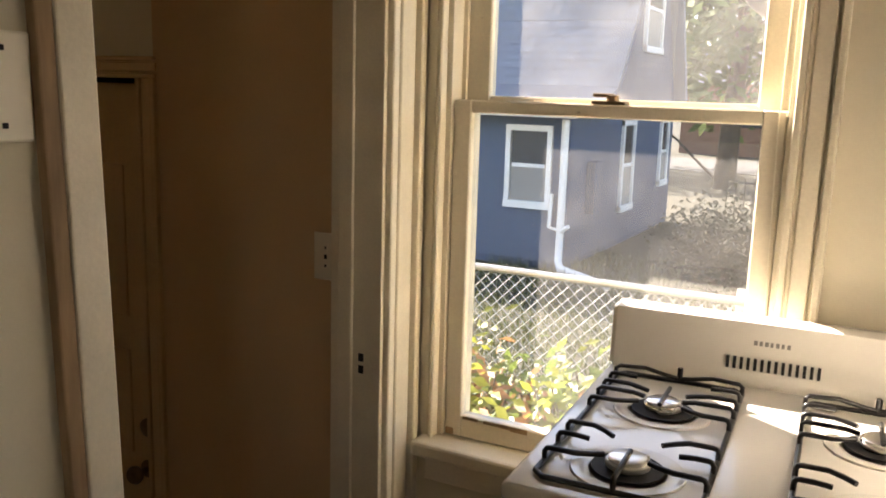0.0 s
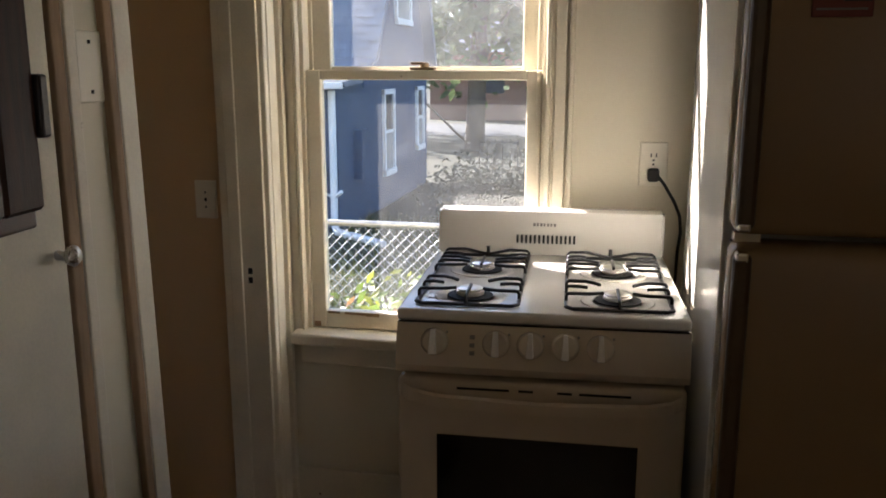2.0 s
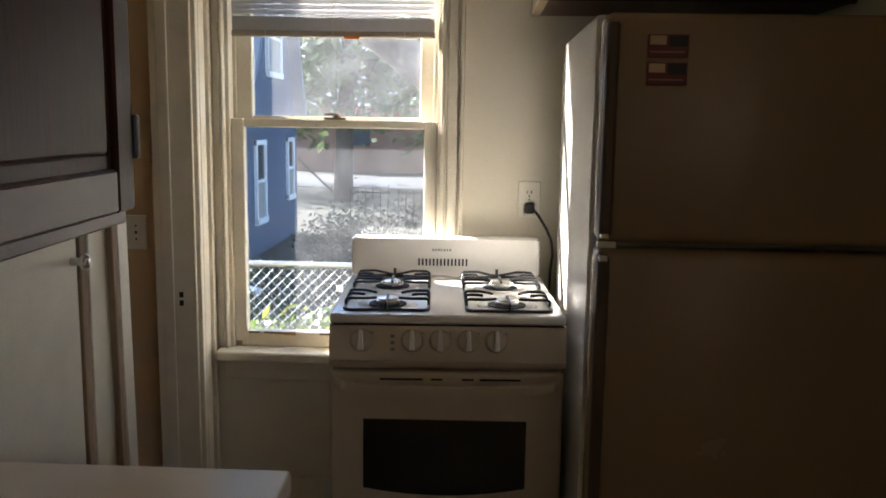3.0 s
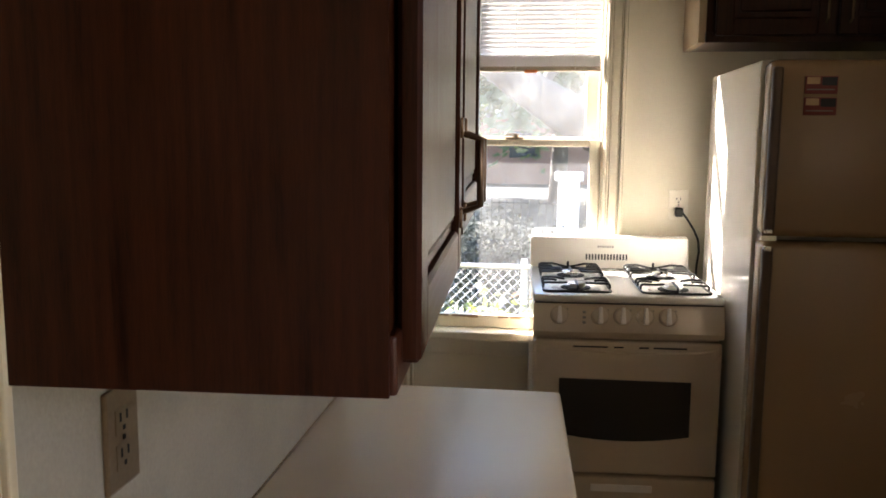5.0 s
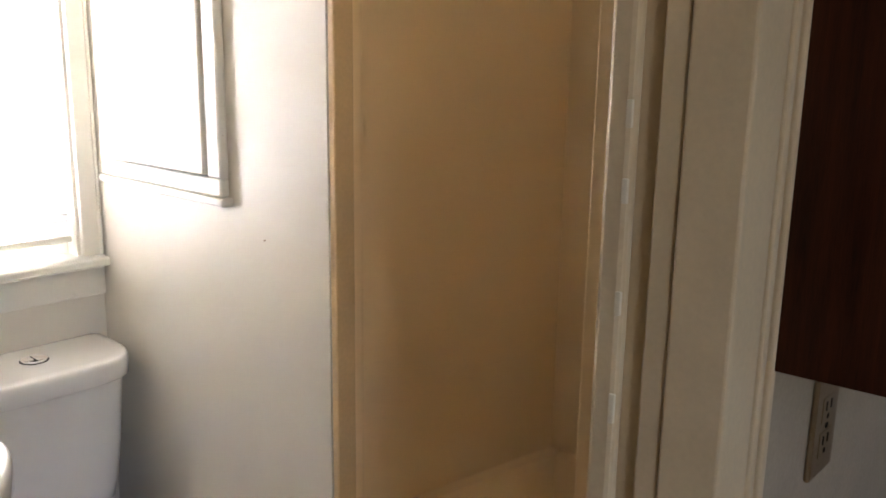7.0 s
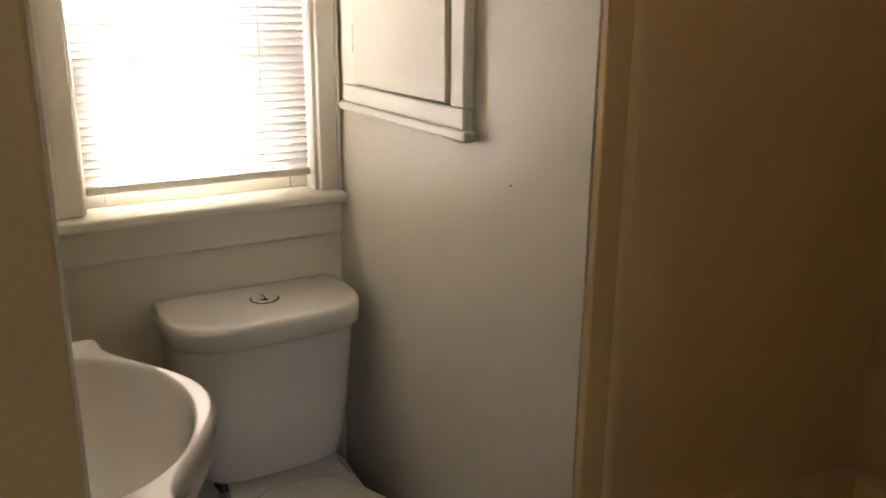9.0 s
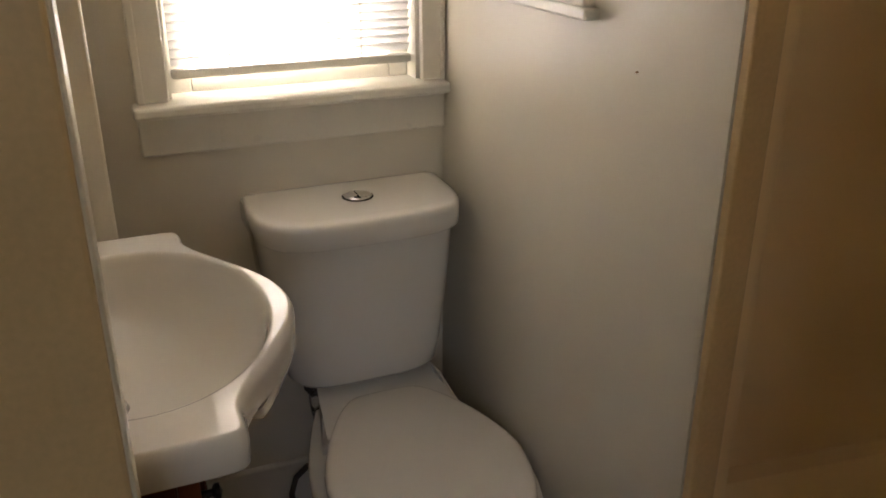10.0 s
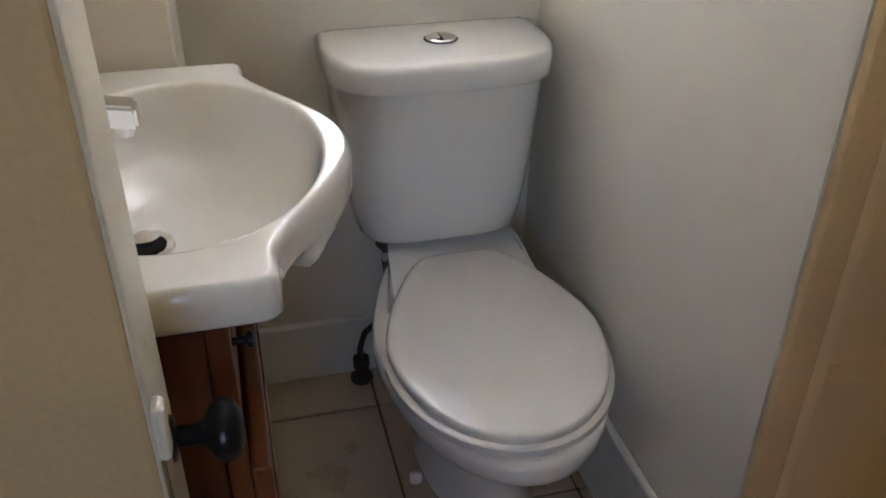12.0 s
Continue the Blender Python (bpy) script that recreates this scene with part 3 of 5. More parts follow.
# ---------------------------------------------------------------- kitchen: gas stove
X0, X1, YF, YB, ZT = 0.000, 0.605, -0.665, -0.03, 0.885
stove = thing("gas_stove", (0.30, -0.35, 0.0), "white enamel four-burner gas stove below the window", "stove")
stove.location, stove.rotation_euler = (0.308, -0.362, 0.0), (0, 0, radians(3.0))
part("body", box(X0 + 0.004, X1 - 0.004, YF + 0.03, YB, 0.03, ZT - 0.028, 0.006), M_ENAMEL_SHADE, stove)
for x in (X0 + 0.06, X1 - 0.06):
    for y in (YF + 0.08, YB - 0.06):
        part("foot", lathe([(0.02, 0.0), (0.02, 0.03)], (x, y, 0.0), n=12), M_BLACK, stove)
top = box(X0, X1, YF, YB - 0.015, ZT - 0.026, ZT, 0.009, seg=3)
cooktop = part("cooktop", top, M_ENAMEL, stove, smooth=35)
part("lip_line", box(X0 + 0.006, X1 - 0.006, YF - 0.0005, YF + 0.002, ZT - 0.0285, ZT - 0.0255), M_SLOT, cooktop)
gprof = [(-0.100, ZT - 0.004), (-0.092, 0.985), (-0.088, 1.000), (-0.076, 1.006), (-0.050, 1.006), (-0.036, 0.998), (-0.034, 0.985), (-0.034, ZT - 0.004)]
gbm = extrude_profile(gprof, "x", X0 + 0.002, X1 - 0.002)
bmesh.ops.bevel(gbm, geom=[e for e in gbm.edges if abs(e.verts[0].co.x - e.verts[1].co.x) < 1e-6 and e.calc_length() > 0.0], offset=0.008, segments=3, affect="EDGES")
guard = part("backguard", gbm, M_ENAMEL, stove, smooth=40)
for i in range(14):
    x = 0.214 + i * 0.01165
    part("vent_slot", box(x, x + 0.0055, -0.0995, -0.0935, 0.916, 0.938), M_SLOT, guard)
for i, w in enumerate((0.008, 0.007, 0.008, 0.006, 0.007, 0.006, 0.007)):
    part("maker_mark", box(0.258 + i * 0.0092, 0.258 + i * 0.0092 + w * 0.8, -0.0955, -0.0915, 0.962, 0.970), M_GREYPRINT, guard)


def wire(points, r=0.0042, bm=None):
    return rod(points, r, 7, bm)


def burner(x, y, base):
    well = part("burner_well", lathe([(0.080, 0.0), (0.078, 0.004), (0.066, 0.005), (0.054, 0.001)], (x, y, ZT - 0.001), n=28), M_ENAMEL, base, smooth=50)
    part("burner_bowl", lathe([(0.050, 0.0005), (0.050, 0.003), (0.030, 0.0035)], (x, y, ZT + 0.002), n=28), M_SLOT, base, "dark burner opening")
    cap = lathe([(0.026, 0.0), (0.028, 0.004), (0.031, 0.005), (0.031, 0.011), (0.029, 0.0125), (0.0275, 0.0125), (0.0275, 0.016), (0.024, 0.0185), (0.0, 0.0195)], (x, y, ZT + 0.003), n=26)
    part("burner_cap", cap, M_ALU, base, "shiny aluminium burner cap", smooth=35)
    part("igniter", rod([(x + 0.02, y + 0.036, ZT), (x + 0.02, y + 0.036, ZT + 0.013)], 0.003, 6), M_PLATE, base)


def grate(x0, x1, y0, y1, by):
    """A wire grate over two burners at the depths by: a low rim, raised bars along both sides and curved fingers."""
    g = bmesh.new()
    zr, zt = ZT + 0.005, ZT + 0.024
    xm, c = (x0 + x1) / 2, 0.014
    wire([(x0 + c, y0, zr), (x1 - c, y0, zr), (x1, y0 + c, zr), (x1, y1 - c, zr), (x1 - c, y1, zr), (x0 + c, y1, zr), (x0, y1 - c, zr), (x0, y0 + c, zr), (x0 + c, y0, zr)], 0.0042, g)
    ym = (by[0] + by[1]) / 2
    for sx, xe in ((1, x0), (-1, x1)):
        for yy, run, bend in ((by[0] - 0.040, 0.078, 0.020), (by[0] + 0.022, 0.046, 0.0), (by[0] + 0.070, 0.074, -0.022), (by[1] - 0.058, 0.074, 0.022), (by[1] + 0.034, 0.078, -0.014), (by[1] + 0.078, 0.046, 0.004)):
            wire([(xe, yy, zr), (xe, yy, zt - 0.006), (xe + sx * 0.003, yy, zt - 0.001), (xe + sx * 0.008, yy, zt), (xe + sx * run * 0.55, yy, zt), (xe + sx * run * 0.8, yy + bend * 0.45, zt - 0.001), (xe + sx * run, yy + bend, zt - 0.002)], 0.0040, g)
        # loop at the rear corner, sweeping to the middle stub
        wire([(xe, y1 - 0.030, zr), (xe, y1 - 0.026, zt - 0.004), (xe + sx * 0.006, y1 - 0.022, zt), (xe + sx * 0.050, y1 - 0.014, zt), (xe + sx * 0.085, y1 - 0.004, zt - 0.010), (xm, y1, zr + 0.004)], 0.0040, g)
        # bar from the side post over the rear burner
        wire([(xe, by[1] - 0.004, zr), (xe, by[1] - 0.004, zt - 0.005), (xe + sx * 0.006, by[1] - 0.004, zt), (xe + sx * 0.060, by[1] - 0.006, zt), (xm - sx * 0.030, by[1] - 0.010, zt - 0.002)], 0.0040, g)
    wire([(xm, y0, zr), (xm, y0, zt - 0.004), (xm, y0 + 0.006, zt), (xm, by[0] + 0.004, zt)], 0.0040, g)
    wire([(xm, y1, zr), (xm, y1, zt + 0.006)], 0.0050, g)
    wire([(xm, by[1] + 0.048, zt - 0.001), (xm, by[1] - 0.040, zt - 0.001)], 0.0040, g)
    return part("grate", g, M_BLACK, stove, "black enamel wire grate", smooth=60)


for gx0, gx1 in ((0.034, 0.252), (0.352, 0.572)):
    grate(gx0, gx1, -0.632, -0.145, (-0.540, -0.292))
    for by in (-0.548, -0.300):
        burner((gx0 + gx1) / 2, by, stove)
# control panel
pp = [(YF + 0.002, 0.857), (YF - 0.012, 0.815), (YF - 0.018, 0.768), (YF - 0.010, 0.752), (YF + 0.03, 0.748), (YF + 0.04, 0.857)]
panel = part("control_panel", extrude_profile(pp, "x", X0 + 0.001, X1 - 0.001), M_ENAMEL_SHADE, stove, smooth=30)
kn = lathe([(0.0285, 0.0), (0.0285, 0.006), (0.0265, 0.014), (0.0225, 0.019), (0.012, 0.0195), (0.0, 0.0195)], (0, 0, 0), axis="y", n=28)
bmesh.ops.scale(kn, verts=kn.verts, vec=(1, -1, 1))
for x in (0.083, 0.212, 0.283, 0.354, 0.425):
    k = kn.copy()
    bmesh.ops.rotate(k, verts=k.verts, cent=(0, 0, 0), matrix=Matrix.Rotation(radians(-17), 3, "X"))
    bmesh.ops.translate(k, verts=k.verts, vec=(x, YF - 0.011, 0.820))
    ko = part("knob", k, M_KNOBSKIRT, panel, smooth=40)
    grip = box(-0.0075, 0.0075, -0.040, -0.014, -0.026, 0.026, 0.003)
    for v in grip.verts:
        v.co.x *= 0.6 + 0.4 * (0.024 - v.co.z) / 0.046
    bmesh.ops.rotate(grip, verts=grip.verts, cent=(0, 0, 0), matrix=Matrix.Rotation(radians(-17), 3, "X"))
    bmesh.ops.translate(grip, verts=grip.verts, vec=(x, YF - 0.011, 0.820))
    part("grip", grip, M_KNOB, ko, "white pointer grip")
    part("dial_mark", box(x + 0.024, x + 0.028, YF - 0.0085, YF - 0.0035, 0.838, 0.842), M_GREYPRINT, panel)
kn.free()
for z in (0.832, 0.816, 0.800):
    part("dial_mark", box(0.157, 0.167, YF - 0.0125 - (0.832 - z) * 0.25, YF - 0.0055 - (0.832 - z) * 0.25, z - 0.004, z + 0.003), M_GREYPRINT, panel)
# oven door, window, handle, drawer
door = part("oven_door", box(X0 + 0.003, X1 - 0.003, YF - 0.012, YF + 0.03, 0.292, 0.738, 0.010, seg=3), M_ENAMEL_SHADE, stove, smooth=35)
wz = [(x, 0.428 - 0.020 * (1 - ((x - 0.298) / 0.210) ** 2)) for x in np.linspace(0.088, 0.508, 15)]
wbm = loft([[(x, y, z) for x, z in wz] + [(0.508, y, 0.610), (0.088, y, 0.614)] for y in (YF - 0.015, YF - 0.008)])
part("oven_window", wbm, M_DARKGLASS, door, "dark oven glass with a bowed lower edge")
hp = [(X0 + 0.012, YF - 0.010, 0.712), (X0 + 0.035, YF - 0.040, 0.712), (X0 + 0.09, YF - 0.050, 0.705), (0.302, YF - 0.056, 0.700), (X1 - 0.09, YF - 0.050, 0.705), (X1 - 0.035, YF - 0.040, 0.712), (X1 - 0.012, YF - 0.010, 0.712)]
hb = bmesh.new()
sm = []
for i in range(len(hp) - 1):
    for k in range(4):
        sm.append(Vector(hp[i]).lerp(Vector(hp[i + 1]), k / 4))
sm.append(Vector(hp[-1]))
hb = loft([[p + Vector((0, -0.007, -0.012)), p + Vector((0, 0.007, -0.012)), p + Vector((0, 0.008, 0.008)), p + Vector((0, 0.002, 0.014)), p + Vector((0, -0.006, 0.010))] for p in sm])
part("handle", hb, M_ENAMEL_SHADE, door, smooth=50)
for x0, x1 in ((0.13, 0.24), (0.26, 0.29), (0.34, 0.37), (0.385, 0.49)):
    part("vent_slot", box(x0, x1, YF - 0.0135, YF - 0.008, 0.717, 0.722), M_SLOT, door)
dr = part("drawer", box(X0 + 0.003, X1 - 0.003, YF - 0.010, YF + 0.03, 0.055, 0.282, 0.008, seg=3), M_ENAMEL_SHADE, stove, smooth=35)
part("finger_recess", box(0.20, 0.40, YF - 0.0125, YF - 0.006, 0.232, 0.258, 0.003), M_KNOB, dr)

# ---------------------------------------------------------------- kitchen: refrigerator
FX0, FX1 = 0.645, 1.345
fridge = thing("refrigerator", (1.0, -0.5, 0.0), "two-door refrigerator with white sides and almond doors darkened for shade", "refrigerator")
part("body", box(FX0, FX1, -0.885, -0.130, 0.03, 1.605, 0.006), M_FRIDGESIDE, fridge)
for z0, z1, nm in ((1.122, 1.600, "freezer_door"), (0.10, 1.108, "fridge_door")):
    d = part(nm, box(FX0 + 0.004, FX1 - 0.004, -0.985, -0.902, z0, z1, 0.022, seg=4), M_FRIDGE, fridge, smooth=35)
    part("gasket", box(FX0 + 0.012, FX1 - 0.012, -0.903, -0.884, z0 + 0.01, z1 - 0.01), M_GASKET, d)
    hz0, hz1 = (1.135, 1.58) if nm == "freezer_door" else (0.12, 1.095)
    part("handle", box(FX0 + 0.006, FX0 + 0.034, -1.005, -0.978, hz0, hz1, 0.008), M_GASKET, d, "brown edge handle")
    part("handle_cap", box(FX0 + 0.008, FX0 + 0.028, -1.008, -0.984, *((hz0 - 0.004, hz0 + 0.010) if nm == "freezer_door" else (hz1 - 0.012, hz1 + 0.004)), 0.004), M_CHROME, d, "chrome handle end")
part("hinge_plate", box(FX0 + 0.01, FX0 + 0.05, -0.96, -0.90, 1.108, 1.122), M_CHROME, fridge)
part("foot_grille", box(FX0 + 0.02, FX1 - 0.02, -0.90, -0.886, 0.0, 0.09, 0.004), M_GASKET, fridge)
for z in (1.452, 1.508):
    mg = thing("fridge_magnet", (0.778, -0.988, z), "small dark red and black fridge magnet with printing", "magnet", "magnets on the freezer door")
    part("card", box(0.736, 0.820, -0.9895, -0.9855, z, z + 0.047, 0.0015), M_RED, mg)
    part("picture", box(0.779, 0.817, -0.9905, -0.9896, z + 0.022, z + 0.044), M_BLUEL, mg)
    part("picture", box(0.741, 0.774, -0.9905, -0.9896, z + 0.026, z + 0.044), M_TANWALL, mg)
    part("text_bar", box(0.742, 0.812, -0.9905, -0.9896, z + 0.010, z + 0.013), M_GREYPRINT, mg)


# ---------------------------------------------------------------- kitchen: cabinets
def frame_door(parent, axis, face, sign, a0, a1, z0, z1, mat_=None):
    """A door with a raised frame round a panel. face: its back plane; sign: the way it stands out; a0, a1: its width."""
    mat_ = mat_ or M_WOOD

    def b(u0, u1, w0, w1, d0, d1, bevel=0.003, into=None):
        f0, f1 = sorted((face + sign * d0, face + sign * d1))
        if axis == "x":
            return box(f0, f1, u0, u1, w0, w1, bevel, into, 1)
        return box(u0, u1, f0, f1, w0, w1, bevel, into, 1)
    st = 0.058
    d = part("door", b(a0 + st - 0.01, a1 - st + 0.01, z0 + st - 0.01, z1 - st + 0.01, 0.002, 0.011), mat_, parent)
    for u0, u1 in ((a0, a0 + st), (a1 - st, a1)):
        part("stile", b(u0, u1, z0, z1, 0.001, 0.021, 0.004), mat_, d)
    for w0, w1 in ((z0, z0 + st), (z1 - st, z1)):
        part("rail", b(a0 + st, a1 - st, w0, w1, 0.001, 0.0205, 0.004), M_WOODY if axis == "x" else mat_, d)
    part("raised_panel", b(a0 + st + 0.018, a1 - st - 0.018, z0 + st + 0.018, z1 - st - 0.018, 0.010, 0.017, 0.006), mat_, d)
    return d


UZ1 = 2.05
for y0, y1, hy, uz in ((-2.742, -2.185, -2.222, 1.189), (-2.179, -1.630, -2.128, 1.226)):
    up = thing("wall_cabinet", (-0.21, (y0 + y1) / 2, uz), "dark-stained wooden wall cabinet above the counter", "cabinet", "dark kitchen wall cabinets")
    part("body", box(-0.388, -0.048, y0, y1, uz + 0.012, UZ1, 0.002), M_WOOD, up)
    part("bottom_rail", box(-0.066, -0.040, y0 - 0.001, y1 + 0.001, uz, uz + 0.05, 0.003), M_WOODY, up)
    part("side_panel", box(-0.389, -0.046, y0 - 0.006, y0 - 0.0005, uz, UZ1), M_WOOD, up)
    if y1 > -2:
        part("side_panel", box(-0.389, -0.046, y1 + 0.0005, y1 + 0.006, uz, UZ1), M_WOOD, up)
    d = frame_door(up, "x", -0.045, 1, y0 + 0.028, y1 - 0.006, uz + 0.020, UZ1 - 0.03)
    h = bmesh.new()
    hz = 1.345
    wire([(-0.024, hy, hz - 0.055), (0.004, hy, hz - 0.045), (0.004, hy, hz + 0.045), (-0.024, hy, hz + 0.055)], 0.005, h)
    for sgn in (-1, 1):
        box(-0.026, -0.020, hy - 0.012, hy + 0.012, hz + sgn * 0.062 - 0.014, hz + sgn * 0.062 + 0.014, 0.002, h)
    part("handle", h, M_BRONZE, d, "dark bronze pull handle", smooth=50)
    hinge_y = y1 - 0.004
    if y1 > -2:
        part("hinge", box(-0.030, -0.018, hinge_y - 0.004, hinge_y + 0.010, 1.315, 1.375, 0.003), M_KNOBDARK, up)

for up in [o for o in scene.objects if o.name.startswith("wall_cabinet")]:
    pivot = Vector((-0.036, -2.750, 0.0))
    up.location = pivot + Matrix.Rotation(radians(2.6), 3, "Z") @ (up.location - pivot)
    up.rotation_euler = (0, 0, radians(2.6))

oc = thing("over_fridge_cabinet", (0.96, -0.2, 1.70), "dark-stained wooden wall cabinet above the refrigerator", "cabinet", "dark kitchen wall cabinets")
part("body", box(0.577, 1.405, -0.355, -0.003, 1.707, 2.18, 0.002), M_WOOD, oc)
# Window light on this side is put into a lighter colour.
part("side_panel", box(0.552, 0.5765, -0.356, -0.003, 1.705, 2.18), M_LITSIDE, oc, "side panel coloured lighter for window light")
part("bottom_rail", box(0.574, 1.407, -0.372, -0.356, 1.704, 1.738, 0.002), M_WOOD, oc)
for x0, x1, hx in ((0.602, 0.985, 0.952), (0.995, 1.380, 1.027)):
    d = frame_door(oc, "y", -0.372, -1, x0, x1, 1.725, 2.15)
    h = bmesh.new()
    wire([(hx, -0.393, 1.765), (hx, -0.415, 1.775), (hx, -0.415, 1.855), (hx, -0.393, 1.865)], 0.004, h)
    part("handle", h, M_BRASSPLATE, d, "brass pull handle", smooth=50)

CY0, CY1, CX1 = -2.738, -1.500, 0.107
CT = 0.815
counter = thing("countertop", (-0.13, -2.25, CT - 0.04), "cream laminate countertop with a brown side seam", "countertop")
slab = box(-0.388, CX1, CY0, CY1, CT - 0.040, CT, 0.007, seg=3)
for v in slab.verts:
    if v.co.x > 0:
        v.co.x += (CY1 - v.co.y) * 0.045
part("top", slab, M_COUNTER, counter, smooth=40)
part("edge_seam", box(-0.3895, -0.3855, CY0, CY1, CT, CT + 0.002), M_WORN, counter)
part("end_bracket", box(-0.389, -0.374, CY1 - 0.004, CY1 + 0.012, CT - 0.02, CT + 0.02, 0.002), M_WORN, counter)
# Thin added sheet; the shade under the wall cabinets is in its colour.
M_WALLSHADE = material("shaded_rough_plaster", (0.44, 0.37, 0.27), 0.6, vary=0.22, scale=8, fine=170, bump=0.45)
solo("wall_shade_sheet", box(-0.3898, -0.3865, CY0, CY1, CT + 0.0025, 1.26), M_WALLSHADE, "rough plaster above the counter, coloured darker for the cabinets' shade", "wall", kind="structure")
base = thing("base_cabinet", (-0.15, -2.25, 0.0), "dark wooden base cabinet under the counter", "cabinet")
part("body", box(-0.388, 0.075, CY0 + 0.02, CY1 - 0.02, 0.09, CT - 0.041, 0.003), M_WOOD, base)
part("toe_kick", box(-0.388, 0.02, CY0 + 0.02, CY1 - 0.02, 0.0, 0.09), M_SLOT, base)
frame_door(base, "x", 0.075, 1, CY0 + 0.05, -2.26, 0.13, CT - 0.07)
frame_door(base, "x", 0.075, 1, -2.24, CY1 - 0.05, 0.13, CT - 0.07)

# tall white pantry door in the left wall
pan = thing("pantry_door", (-0.37, -1.40, 0.0), "flat white painted pantry door with a metal knob", "door")
part("leaf", box(-0.389, -0.371, -1.620, -1.205, 0.06, 2.05, 0.003), M_TRIM, pan)
part("casing_board", box(-0.389, -0.368, -1.197, -1.168, 0.0, 2.11, 0.003), M_WORN, pan, "worn wood casing strip")
part("casing_board", box(-0.389, -0.366, -1.166, -1.140, 0.0, 2.11, 0.003), M_TRIM, pan)
part("knob", lathe([(0.008, 0.0), (0.008, 0.018), (0.015, 0.022), (0.0165, 0.030), (0.012, 0.036), (0.0, 0.037)], (-0.371, -1.228, 1.098), axis="x", n=18), M_ALU, pan, "round metal knob", smooth=50)


def plate(name, axis, face, sign, a, z, label, slots, mat_=None, w=0.070, h=0.115):
    mat_ = mat_ or M_PLATE
    at = (face, a, z - h / 2) if axis == "x" else (a, face, z - h / 2)
    t = thing(name, at, label, "wall plate")

    def b(u0, u1, z0, z1, d0, d1, bevel=0.0):
        f0, f1 = sorted((face + sign * d0, face + sign * d1))
        return box(f0, f1, u0, u1, z0, z1, bevel) if axis == "x" else box(u0, u1, f0, f1, z0, z1, bevel)
    part("cover", b(a - w / 2, a + w / 2, z - h / 2, z + h / 2, 0.0005, 0.007, 0.003), mat_, t)
    for u, v, su, sv, dark in slots:
        part("slot" if dark else "insert", b(a + u - su / 2, a + u + su / 2, z + v - sv / 2, z + v + sv / 2, 0.005, 0.0085 if dark else 0.0078, 0.0), M_SLOT if dark else mat_, t)
    return t


DUPLEX = [(0, 0.020, 0.034, 0.028, False), (0, -0.020, 0.034, 0.028, False)] + [(u, v + 0.004, 0.003, 0.010, True) for v in (0.020, -0.020) for u in (-0.007, 0.007)] + [(0, v - 0.009, 0.005, 0.005, True) for v in (0.020, -0.020)] + [(0, 0, 0.005, 0.005, True)]
op = plate("wall_outlet", "y", -0.0005, -1, 0.562, 1.124, "ivory wall outlet with a black plug behind the stove", DUPLEX, w=0.074, h=0.118)
plate("light_switch", "y", -0.0125, -1, -0.742, 0.990, "ivory double switch plate in the back entry", [(0, 0.020, 0.010, 0.024, False), (0, 0.022, 0.005, 0.006, True), (0, 0.0, 0.007, 0.010, True), (0, -0.022, 0.005, 0.006, True)])
plate("blank_wall_plate", "x", -0.390, 1, -1.083, 1.381, "blank white cover plate with two screws", [(0, 0.040, 0.006, 0.006, True), (0, -0.040, 0.006, 0.006, True)])
plate("counter_outlet", "x", -0.3864, 1, -2.555, 1.068, "tarnished brass outlet plate above the counter", DUPLEX, M_BRASSPLATE)
cord = thing("stove_power_cord", (0.56, -0.02, 1.08), "black power cord plugged in behind the stove", "power cord")
plug = box(0.548, 0.578, -0.040, -0.008, 1.080, 1.114, 0.006)
part("plug", plug, M_RUBBER, cord)
pts = [(0.568, -0.035, 1.102), (0.590, -0.045, 1.077), (0.618, -0.058, 1.032), (0.634, -0.062, 0.995), (0.639, -0.062, 0.95), (0.634, -0.055, 0.90), (0.632, -0.050, 0.80), (0.632, -0.050, 0.3)]
part("cable", rod(pts, 0.0042, 8), M_RUBBER, cord, smooth=60)

# ---------------------------------------------------------------- entry: outside door
ed = thing("door_1", (-1.76, 0.02, -0.68), "shaded cream panelled back door with brass knob and deadbolt", "door", kind="structure")
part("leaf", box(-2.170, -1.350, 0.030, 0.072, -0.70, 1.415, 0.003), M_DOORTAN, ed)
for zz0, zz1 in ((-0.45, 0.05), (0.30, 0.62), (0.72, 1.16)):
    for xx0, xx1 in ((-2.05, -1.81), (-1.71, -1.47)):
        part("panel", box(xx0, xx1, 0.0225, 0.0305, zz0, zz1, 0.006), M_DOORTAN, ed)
part("knob", lathe([(0.027, 0.0), (0.027, -0.006), (0.010, -0.010), (0.010, -0.035), (0.024, -0.042), (0.028, -0.055), (0.022, -0.066), (0.0, -0.068)], (-1.415, 0.030, 0.262), axis="y", n=20), M_BRASSPLATE, ed, "round brass knob", smooth=50)
part("deadbolt", lathe([(0.028, 0.0), (0.028, -0.008), (0.018, -0.014), (0.0, -0.015)], (-1.410, 0.030, 0.392), axis="y", n=20), M_BRASSPLATE, ed, "brass deadbolt turn", smooth=50)
moulding("trim_back_door_right", "zy", -0.002, -1, -1.362, -1.290, -0.68, 1.40, M_DOORTAN)
moulding("trim_back_door_head", "xy", -0.002, -1, 1.400, 1.455, -2.2, -1.290, M_DOORTAN)
# Dark strips drawn for the shade in the gaps round the door.
part("shadow_gap", box(-2.150, -1.368, 0.024, 0.0295, 1.384, 1.398), M_SLOT, ed)
part("door_side_gap_shade", box(-1.367, -1.3605, 0.010, 0.060, -0.67, 1.398), M_SLOT, ed)
# ---------------------------------------------------------------- bathroom: toilet
TY = -2.781
